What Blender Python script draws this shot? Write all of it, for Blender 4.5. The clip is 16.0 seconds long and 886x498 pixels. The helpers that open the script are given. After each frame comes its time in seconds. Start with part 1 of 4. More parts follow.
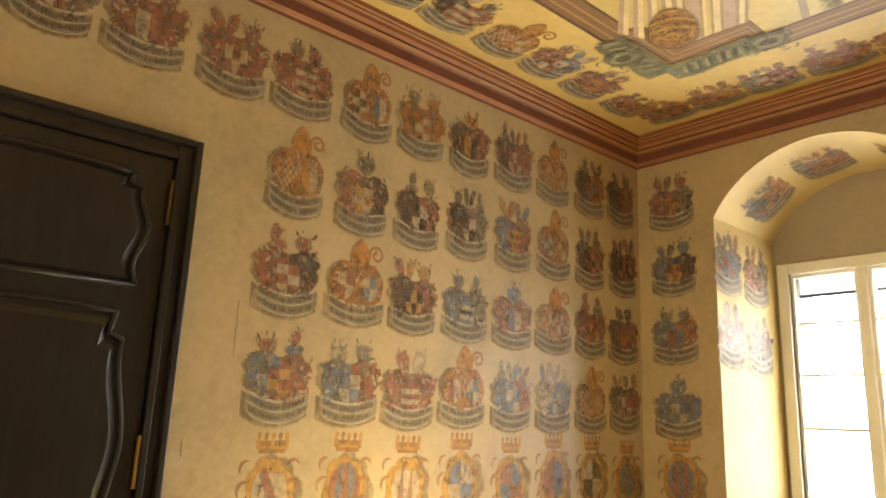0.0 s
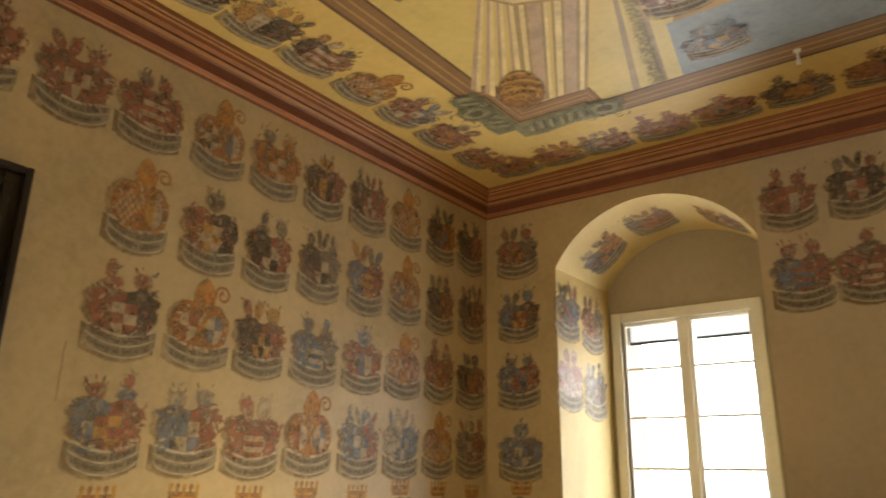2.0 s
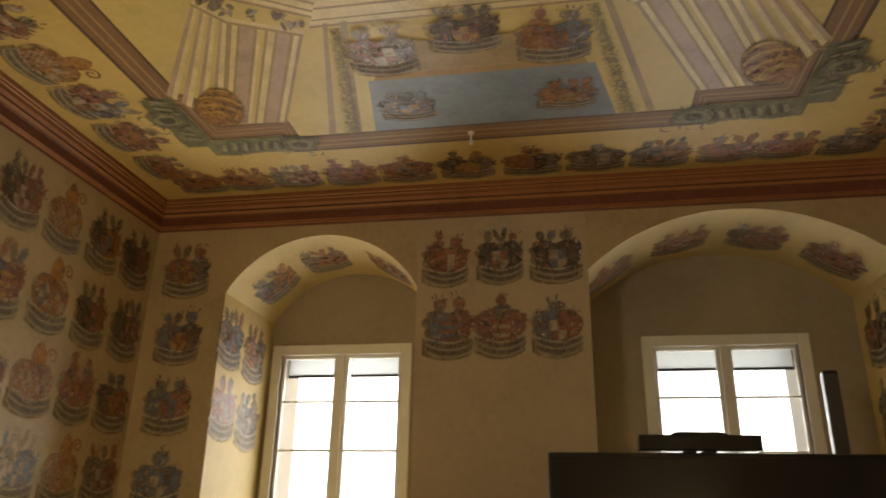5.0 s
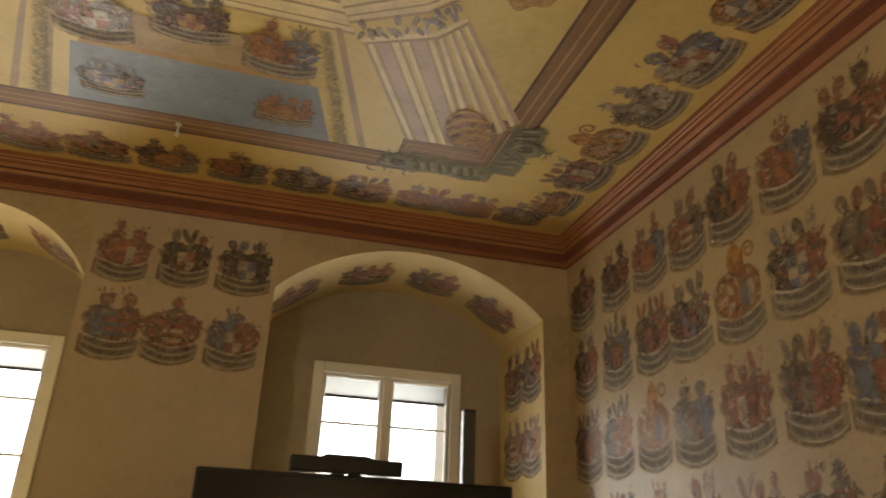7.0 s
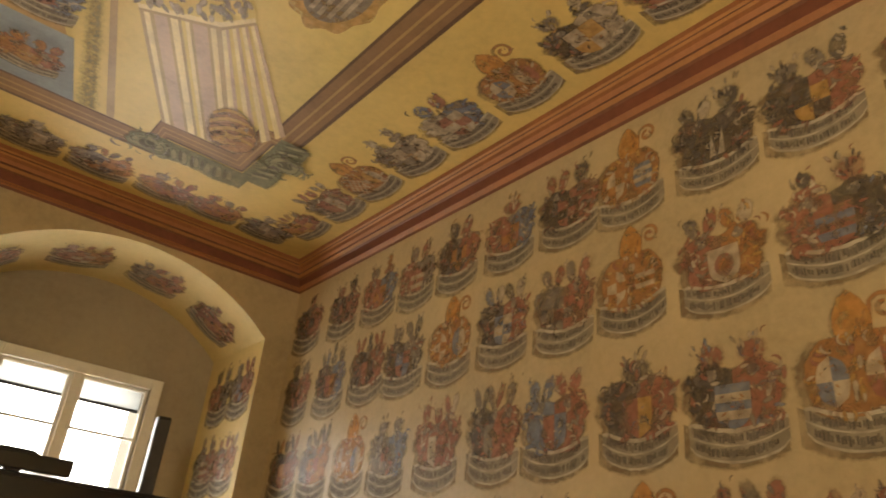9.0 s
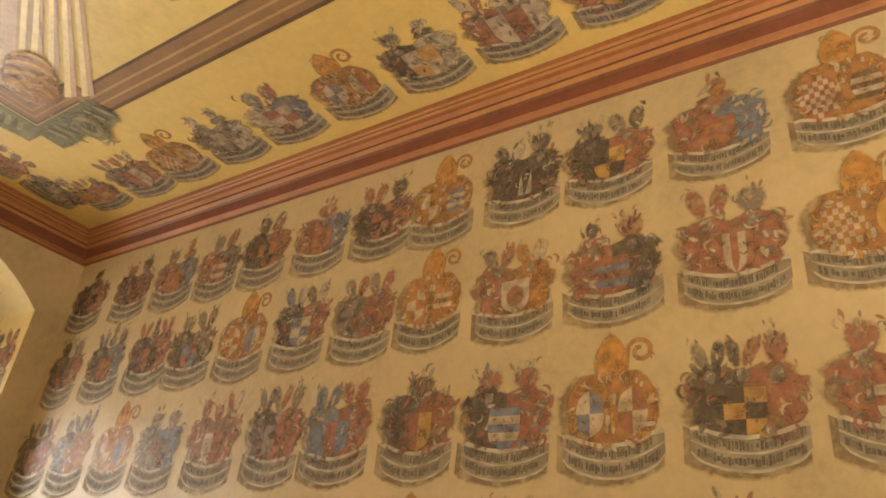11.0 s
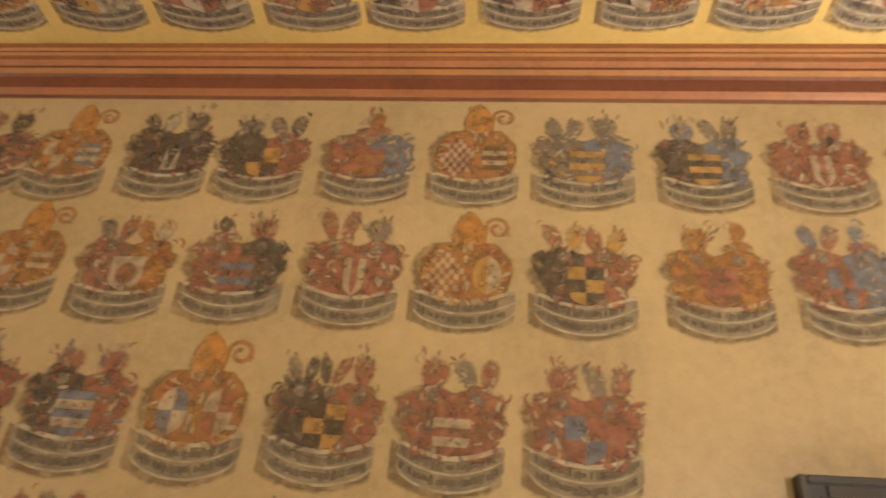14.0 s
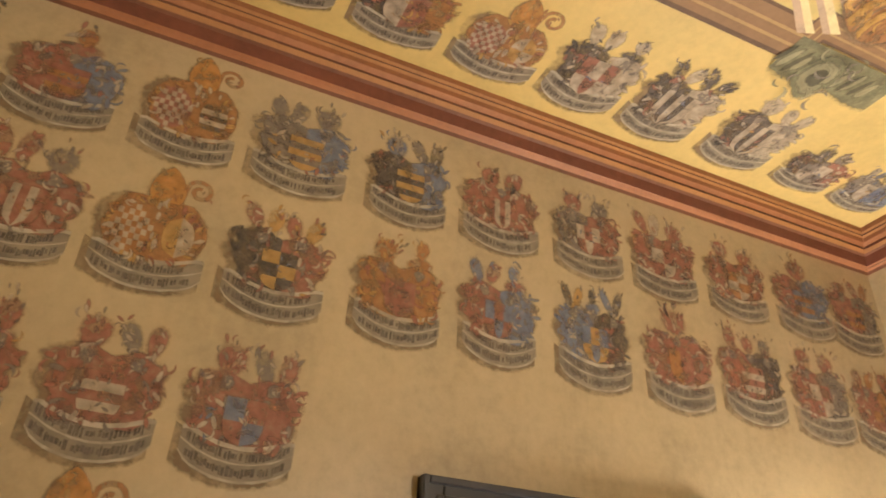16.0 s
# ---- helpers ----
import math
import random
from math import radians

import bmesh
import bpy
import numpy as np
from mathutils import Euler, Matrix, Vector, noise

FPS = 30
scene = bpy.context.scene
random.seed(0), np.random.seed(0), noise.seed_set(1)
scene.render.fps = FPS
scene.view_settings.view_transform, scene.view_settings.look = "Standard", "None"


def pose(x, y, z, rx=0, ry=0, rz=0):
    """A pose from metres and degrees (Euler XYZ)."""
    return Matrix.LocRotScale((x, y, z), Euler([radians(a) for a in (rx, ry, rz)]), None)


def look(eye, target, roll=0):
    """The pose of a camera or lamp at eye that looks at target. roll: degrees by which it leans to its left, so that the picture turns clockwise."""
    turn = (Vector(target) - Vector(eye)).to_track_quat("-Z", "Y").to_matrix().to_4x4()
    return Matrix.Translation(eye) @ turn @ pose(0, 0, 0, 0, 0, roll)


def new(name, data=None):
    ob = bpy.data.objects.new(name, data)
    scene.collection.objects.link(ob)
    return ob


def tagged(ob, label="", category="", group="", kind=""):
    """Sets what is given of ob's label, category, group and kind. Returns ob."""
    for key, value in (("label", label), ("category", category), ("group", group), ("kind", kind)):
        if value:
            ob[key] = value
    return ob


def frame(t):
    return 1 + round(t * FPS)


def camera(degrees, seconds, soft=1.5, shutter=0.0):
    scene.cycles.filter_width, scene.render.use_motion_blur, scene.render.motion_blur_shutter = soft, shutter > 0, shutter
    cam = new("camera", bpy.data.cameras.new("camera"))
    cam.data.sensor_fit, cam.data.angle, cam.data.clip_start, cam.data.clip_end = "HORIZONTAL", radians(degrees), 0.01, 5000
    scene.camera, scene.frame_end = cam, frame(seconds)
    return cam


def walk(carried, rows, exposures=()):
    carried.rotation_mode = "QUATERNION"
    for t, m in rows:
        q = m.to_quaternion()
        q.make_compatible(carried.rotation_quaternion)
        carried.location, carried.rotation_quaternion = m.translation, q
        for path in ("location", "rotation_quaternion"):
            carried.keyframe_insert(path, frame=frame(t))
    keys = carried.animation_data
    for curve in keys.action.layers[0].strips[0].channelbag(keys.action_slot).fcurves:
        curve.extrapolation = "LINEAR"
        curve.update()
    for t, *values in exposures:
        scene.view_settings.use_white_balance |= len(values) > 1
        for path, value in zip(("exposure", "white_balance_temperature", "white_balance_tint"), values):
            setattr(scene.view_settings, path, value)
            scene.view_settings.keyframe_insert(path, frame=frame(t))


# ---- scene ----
cam = camera(63.2, 16.0, soft=1.7, shutter=0.4)
PATH = [
    (0.0, -0.052, 0.114, 1.693, 103.21, -2.27, 48.48),
    (0.5, -0.049, 0.114, 1.689, 104.39, -2.01, 47.32),
    (1.0, -0.043, 0.115, 1.681, 105.32, -1.73, 45.00),
    (1.5, -0.041, 0.111, 1.685, 106.05, -1.54, 41.98),
    (2.0, -0.042, 0.107, 1.673, 107.27, -0.83, 36.80),
    (2.5, -0.034, 0.100, 1.669, 108.36, -0.26, 30.54),
    (3.0, -0.027, 0.090, 1.668, 109.22, -0.67, 26.14),
    (3.2, -0.024, 0.087, 1.666, 109.36, -0.55, 24.47),
    (5.3, -0.027, 0.041, 1.642, 110.39, -1.47, 6.93),
    (5.5, -0.020, 0.044, 1.642, 110.44, -1.69, 4.62),
    (6.0, -0.006, 0.032, 1.635, 111.13, -0.56, -3.84),
    (6.5, 0.004, 0.018, 1.621, 111.95, -1.04, -10.43),
    (7.0, 0.009, 0.011, 1.619, 112.75, -2.13, -15.91),
    (7.5, 0.029, 0.005, 1.576, 114.21, -2.89, -22.13),
    (8.0, 0.028, 0.001, 1.564, 115.50, -4.07, -27.26),
    (8.5, 0.025, 0.005, 1.556, 116.51, -4.35, -34.14),
    (9.0, 0.021, -0.008, 1.547, 117.06, -4.96, -39.53),
    (9.5, 0.013, -0.032, 1.542, 117.75, -4.83, -44.82),
    (9.7, 0.012, -0.033, 1.542, 117.97, -4.47, -47.51),
    (11.8, -0.000, -0.040, 1.566, 119.02, -5.42, -61.50),
    (12.0, -0.005, -0.039, 1.574, 118.92, -4.87, -63.42),
    (12.5, 0.012, -0.055, 1.555, 119.72, -3.66, -68.30),
    (13.0, 0.031, -0.086, 1.545, 120.75, -3.51, -72.94),
    (13.5, 0.049, -0.110, 1.556, 121.13, -3.94, -78.63),
    (14.0, 0.069, -0.123, 1.559, 122.00, -3.95, -86.50),
    (14.5, 0.069, -0.099, 1.569, 122.14, -2.31, -96.36),
    (15.0, 0.048, -0.104, 1.574, 121.92, -2.98, -101.78),
    (15.5, 0.038, -0.071, 1.578, 121.79, -2.47, -109.71),
    (16.0, 0.032, -0.058, 1.580, 121.40, -2.27, -114.84),
]
walk(cam, [(r[0], pose(*r[1:])) for r in PATH],
     exposures=[(0.0, 1.82, 6250, 8), (1.5, 1.33, 6200, 8), (2.0, 1.12, 6200, 8), (3.2, 0.8, 6400, 10), (5.5, 0.48, 6500, 10), (7.0, 0.80, 6600, 10), (8.0, 1.16, 6800, 10),
                (9.7, 1.67, 6900, 11), (12.0, 2.27, 6600, 13), (13.5, 2.02, 6450, 15), (15.0, 1.68, 6300, 17), (16.0, 1.50, 6150, 16)])

# ---- world, daylight and lamps ----
world = bpy.data.worlds.new("sky")
scene.world = world
world.use_nodes = True
wn = world.node_tree
sky = wn.nodes.new("ShaderNodeTexSky")
sky.sky_type, sky.sun_disc = "NISHITA", False
sky.sun_elevation, sky.sun_rotation = radians(42), radians(200)
wn.nodes["Background"].inputs["Strength"].default_value = 0.15
wn.links.new(sky.outputs[0], wn.nodes["Background"].inputs[0])


def lamp(name, kind, m, power, colour, **settings):
    data = bpy.data.lights.new(name, kind)
    data.energy, data.color = power, colour
    for key, value in settings.items():
        if key == "size":
            data.size = value
        elif key == "size_y":
            data.shape, data.size_y = "RECTANGLE", value
        elif key == "angle":
            data.angle = value
        elif key == "spread":
            data.spread = value
    ob = new(name, data)
    ob.matrix_world = m
    return ob


lamp("sun", "SUN", look((3, -8, 9), (0, 0, 0)), 3.0, (1.0, 0.95, 0.86), angle=radians(0.5))
# daylight that falls in through the two window openings
lamp("daylight", "AREA", look((-1.68, 5.47, 1.95), (-1.68, 3.0, 1.95)), 34, (1.0, 0.95, 0.85), size=1.25, size_y=2.3, spread=radians(150))
lamp("daylight", "AREA", look((1.0, 5.80, 1.95), (-0.05, 3.0, 1.95)), 38, (1.0, 0.95, 0.85), size=1.7, size_y=2.5, spread=radians(150))
# warm uplighters close to the side walls, both out of view
lamp("uplight", "AREA", look((-2.60, 2.2, 0.78), (-2.75, 2.2, 1.6)), 12, (1.0, 0.76, 0.36), size=0.08, size_y=2.4)
# unseen lamp added to brighten the south end of the east wall
lamp("uplight", "AREA", look((1.72, -2.62, 0.80), (1.97, -2.95, 2.0)), 30, (1.0, 0.90, 0.74), size=0.10, size_y=1.2)
# unseen fill light added behind the camera, turned to the ceiling
lamp("ceiling_fill", "AREA", look((-1.8, -2.2, 2.0), (0.8, 0.5, 3.66)), 14, (1.0, 0.84, 0.60), size=0.4, size_y=0.4, spread=radians(120))

# ---- materials ----
def material(name, colour, rough=0.7, metal=0.0, dark=0.7, light=1.25, scale=8.0, fine=60.0, bump=0.15, spec=0.4, tint=None, stretch=None, worn=0.0):
    """Surface colour varied at two scales, with fine relief."""
    m = bpy.data.materials.new(name)
    m.use_nodes = True
    t = m.node_tree
    b = t.nodes["Principled BSDF"]
    geo = t.nodes.new("ShaderNodeNewGeometry")
    src = geo.outputs["Position"]
    if stretch:
        mp = t.nodes.new("ShaderNodeMapping")
        mp.inputs["Scale"].default_value = stretch
        t.links.new(src, mp.inputs["Vector"])
        src = mp.outputs[0]

    def noise_at(s, detail, rough_=0.6):
        n = t.nodes.new("ShaderNodeTexNoise")
        n.inputs["Scale"].default_value, n.inputs["Detail"].default_value, n.inputs["Roughness"].default_value = s, detail, rough_
        t.links.new(src, n.inputs["Vector"])
        return n.outputs["Fac"]

    big, small = noise_at(scale, 4), noise_at(fine, 5, 0.7)
    ramp = t.nodes.new("ShaderNodeValToRGB")
    r = ramp.color_ramp
    low = [c * dark for c in colour]
    high = [min(1.0, c * light) for c in (tint or colour)]
    r.elements[0].position, r.elements[0].color = 0.30, (*low, 1)
    r.elements[1].position, r.elements[1].color = 0.72, (*high, 1)
    mid = r.elements.new(0.5)
    mid.color = (*colour, 1)
    mix = t.nodes.new("ShaderNodeMix")
    mix.data_type = "FLOAT"
    mix.inputs[0].default_value = 0.45
    t.links.new(big, mix.inputs[2])
    t.links.new(small, mix.inputs[3])
    t.links.new(mix.outputs[0], ramp.inputs[0])
    t.links.new(ramp.outputs[0], b.inputs["Base Color"])
    b.inputs["Roughness"].default_value, b.inputs["Metallic"].default_value = rough, metal
    b.inputs["Specular IOR Level"].default_value = spec
    if bump:
        bp = t.nodes.new("ShaderNodeBump")
        bp.inputs["Strength"].default_value, bp.inputs["Distance"].default_value = bump, 0.004
        t.links.new(small, bp.inputs["Height"])
        t.links.new(bp.outputs[0], b.inputs["Normal"])
    if worn:
        # paint rubbed away in patches, so that the plaster below shows
        patch = noise_at(fine * 0.25, 4, 0.6)
        span = t.nodes.new("ShaderNodeMapRange")
        span.inputs["From Min"].default_value, span.inputs["From Max"].default_value = 0.40, 0.66
        span.inputs["To Min"].default_value, span.inputs["To Max"].default_value = worn * 0.34, worn
        t.links.new(patch, span.inputs["Value"])
        clear = t.nodes.new("ShaderNodeBsdfTransparent")
        # brush strokes run out thin and uneven at their rim
        rim = t.nodes.new("ShaderNodeAttribute")
        rim.attribute_name = "thin"
        uneven = t.nodes.new("ShaderNodeMath")
        uneven.operation = "MULTIPLY_ADD"
        t.links.new(small, uneven.inputs[0])
        uneven.inputs[1].default_value = 0.9
        t.links.new(rim.outputs["Fac"], uneven.inputs[2])
        fade = t.nodes.new("ShaderNodeMapRange")
        fade.interpolation_type = "SMOOTHSTEP"
        fade.inputs["From Min"].default_value, fade.inputs["From Max"].default_value = 0.62, 1.42
        t.links.new(uneven.outputs[0], fade.inputs["Value"])
        most = t.nodes.new("ShaderNodeMath")
        most.operation = "MAXIMUM"
        t.links.new(span.outputs[0], most.inputs[0])
        t.links.new(fade.outputs[0], most.inputs[1])
        both_ = t.nodes.new("ShaderNodeMixShader")
        t.links.new(most.outputs[0], both_.inputs[0])
        t.links.new(b.outputs[0], both_.inputs[1])
        t.links.new(clear.outputs[0], both_.inputs[2])
        t.links.new(both_.outputs[0], t.nodes["Material Output"].inputs["Surface"])
    return m


PLASTER = material("ochre_plaster", (0.46, 0.36, 0.205), 0.40, dark=0.74, light=1.20, scale=2.6, fine=26, bump=0.10, spec=0.75)
PLASTER_PALE = material("pale_plaster", (0.50, 0.41, 0.28), 0.6, dark=0.82, light=1.14, scale=2.0, fine=22, bump=0.12)
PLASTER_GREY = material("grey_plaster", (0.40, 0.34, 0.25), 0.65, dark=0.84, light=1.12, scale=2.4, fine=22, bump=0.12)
SOFFIT = material("yellow_soffit_plaster", (0.62, 0.485, 0.215), 0.6, dark=0.84, light=1.12, scale=3, fine=25, bump=0.1)
CEILING = material("yellow_ceiling_plaster", (0.62, 0.46, 0.158), 0.5, dark=0.82, light=1.16, scale=2.6, fine=24, bump=0.1, spec=0.5)
CEILING_PALE = material("cream_ceiling_paint", (0.65, 0.51, 0.185), 0.48, dark=0.80, light=1.14, scale=2.4, fine=20, bump=0.08, spec=0.4)
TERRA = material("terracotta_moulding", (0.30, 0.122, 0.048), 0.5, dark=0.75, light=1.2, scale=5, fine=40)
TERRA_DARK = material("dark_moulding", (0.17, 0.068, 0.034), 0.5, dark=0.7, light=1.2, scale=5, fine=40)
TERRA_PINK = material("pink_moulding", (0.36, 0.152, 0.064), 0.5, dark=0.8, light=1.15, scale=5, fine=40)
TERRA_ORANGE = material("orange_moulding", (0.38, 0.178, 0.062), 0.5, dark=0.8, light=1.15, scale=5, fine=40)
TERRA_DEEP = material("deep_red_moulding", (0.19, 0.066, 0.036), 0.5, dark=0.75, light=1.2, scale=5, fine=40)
BAND = material("umber_painted_band", (0.26, 0.15, 0.07), 0.55, dark=0.78, light=1.2, scale=6, fine=40)
BAND_LIGHT = material("ochre_painted_band", (0.42, 0.27, 0.11), 0.55, dark=0.8, light=1.2, scale=6, fine=40)
BAND_DARK = material("dark_painted_line", (0.13, 0.075, 0.04), 0.55, scale=6, fine=40)
LINE_CREAM = material("cream_painted_stripe", (0.73, 0.61, 0.32), 0.42, scale=6, fine=50)
LINE_PINK = material("mauve_painted_stripe", (0.50, 0.36, 0.24), 0.42, scale=7, fine=50)
LINE_TAN = material("tan_painted_stripe", (0.40, 0.29, 0.14), 0.42, scale=7, fine=50)
SKY_BLUE = material("grey_blue_painted_panel", (0.25, 0.29, 0.325), 0.45, scale=4, fine=30)
SCROLL_GREEN = material("grey_green_painted_scroll", (0.20, 0.19, 0.105), 0.6, dark=0.4, light=2.0, scale=14, fine=50, worn=0.3)
WALL_TINT = (0.45, 0.345, 0.19)


def paint(name, colour, tint=WALL_TINT, dark=0.55):
    """Faded wall paint: strokes of a deeper and a paler tone, worn towards the plaster colour."""
    return material(name, colour, 0.42, dark=dark, light=1.0, scale=30, fine=85, tint=tint, bump=0.05, spec=0.5, worn=0.62)


SCROLL_LIGHT = material("pale_green_painted_fold", (0.34, 0.31, 0.18), 0.6, dark=0.5, light=1.4, scale=14, fine=50, worn=0.3)
SCROLL_DARK = material("dark_green_painted_fold", (0.11, 0.10, 0.058), 0.6, dark=0.6, light=1.6, scale=14, fine=50, worn=0.3)
PAINT = {
    "r": paint("faded_red_paint", (0.36, 0.150, 0.095), (0.46, 0.29, 0.185), 0.62),
    "b": paint("faded_blue_paint", (0.20, 0.225, 0.295), (0.36, 0.34, 0.32)),
    "k": paint("faded_black_paint", (0.115, 0.095, 0.078), (0.26, 0.21, 0.15)),
    "w": paint("faded_white_paint", (0.56, 0.46, 0.33), (0.62, 0.53, 0.40), 0.66),
    "y": paint("faded_golden_paint", (0.54, 0.32, 0.10), (0.60, 0.42, 0.19), 0.74),
    "g": paint("faded_grey_paint", (0.25, 0.205, 0.16), (0.42, 0.34, 0.24), 0.6),
    "o": paint("faded_orange_paint", (0.43, 0.205, 0.072), (0.50, 0.28, 0.12), 0.72),
}
MITRE = paint("orange_gold_paint", (0.60, 0.285, 0.075), (0.62, 0.36, 0.13), 0.8)
CARTOUCHE = paint("orange_brown_paint", (0.42, 0.205, 0.075), (0.48, 0.27, 0.12), 0.7)
GOLD = paint("golden_yellow_paint", (0.60, 0.35, 0.085), (0.64, 0.42, 0.14), 0.72)
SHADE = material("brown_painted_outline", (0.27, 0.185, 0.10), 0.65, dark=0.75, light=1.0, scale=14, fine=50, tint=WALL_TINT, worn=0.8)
SCROLL = material("grey_ochre_scroll_paint", (0.32, 0.268, 0.19), 0.60, dark=0.68, light=1.25, scale=16, fine=60, worn=0.4)
SCROLL_EDGE = material("pale_scroll_edge_paint", (0.58, 0.51, 0.38), 0.65, dark=0.7, light=1.1, scale=20, fine=70, worn=0.5)
SCROLL_BACK = material("grey_scroll_fold_paint", (0.25, 0.21, 0.15), 0.65, dark=0.75, light=1.3, scale=16, fine=60)
INK = material("faded_ink", (0.155, 0.128, 0.098), 0.7, dark=0.6, light=1.6, scale=30, fine=90, worn=0.6)
WHITE_WOOD = material("white_painted_wood", (0.86, 0.84, 0.78), 0.4, dark=0.92, light=1.05, scale=5, fine=40, bump=0.05)
BLACK_WOOD = material("black_stained_wood", (0.021, 0.0175, 0.0175), 0.30, dark=0.7, light=1.6, scale=6, fine=30, stretch=(4, 4, 0.6), bump=0.08)
BROWN_WOOD = material("dark_brown_wood", (0.13, 0.075, 0.04), 0.4, dark=0.7, light=1.3, scale=6, fine=40, stretch=(4, 4, 0.6))
GREY_WOOD = material("dark_grey_painted_frame", (0.055, 0.052, 0.052), 0.35, dark=0.8, light=1.3, scale=6, fine=40)
BRASS = material("worn_brass", (0.55, 0.40, 0.17), 0.3, 1.0, scale=20, fine=80)
FLOOR = material("oak_boards", (0.30, 0.19, 0.10), 0.35, dark=0.75, light=1.25, scale=3, fine=30, stretch=(1, 6, 1))
PLASTIC = material("black_plastic", (0.012, 0.012, 0.013), 0.3, dark=0.9, light=1.2, scale=20, fine=90, bump=0.03)
SCREEN = material("dark_screen", (0.018, 0.017, 0.018), 0.12, dark=0.95, light=1.05, scale=4, fine=20, bump=0)
STEEL = material("brushed_grey_steel", (0.30, 0.30, 0.31), 0.3, 1.0, scale=20, fine=90)
BLIND = material("grey_blind_fabric", (0.34, 0.33, 0.31), 0.8, dark=0.9, light=1.1, scale=10, fine=80)
bt = BLIND.node_tree
thin = bt.nodes.new("ShaderNodeBsdfTranslucent")
thin.inputs["Color"].default_value = (0.72, 0.74, 0.74, 1)
both = bt.nodes.new("ShaderNodeMixShader")
both.inputs[0].default_value = 0.75
bt.links.new(bt.nodes["Principled BSDF"].outputs[0], both.inputs[1])
bt.links.new(thin.outputs[0], both.inputs[2])
bt.links.new(both.outputs[0], bt.nodes["Material Output"].inputs["Surface"])
STONE = material("pale_paving", (0.42, 0.40, 0.36), 0.8, scale=1.5, fine=12)
glass = bpy.data.materials.new("window_glass")
glass.use_nodes = True
gb = glass.node_tree.nodes["Principled BSDF"]
gb.inputs["Transmission Weight"].default_value, gb.inputs["Roughness"].default_value, gb.inputs["IOR"].default_value = 1.0, 0.0, 1.1
GLASS = glass
glow = bpy.data.materials.new("lit_diffuser")
glow.use_nodes = True
glow.node_tree.nodes["Principled BSDF"].inputs["Emission Color"].default_value = (1.0, 0.72, 0.36, 1)
glow.node_tree.nodes["Principled BSDF"].inputs["Emission Strength"].default_value = 4.0
GLOW = glow

# ---- mesh helpers ----
def mesh_object(name, verts, faces, mat, parent=None, label="", smooth=False, thin=()):
    me = bpy.data.meshes.new(name)
    me.from_pydata([tuple(v) for v in verts], [], [tuple(f) for f in faces])
    if any(thin):
        me.attributes.new("thin", "FLOAT", "POINT").data.foreach_set("value", list(thin))
    me.materials.append(mat)
    if smooth:
        me.polygons.foreach_set("use_smooth", [True] * len(me.polygons))
    me.update()
    ob = new(name, me)
    if parent:
        ob.parent = parent
    if label:
        ob["label"] = label
    return ob


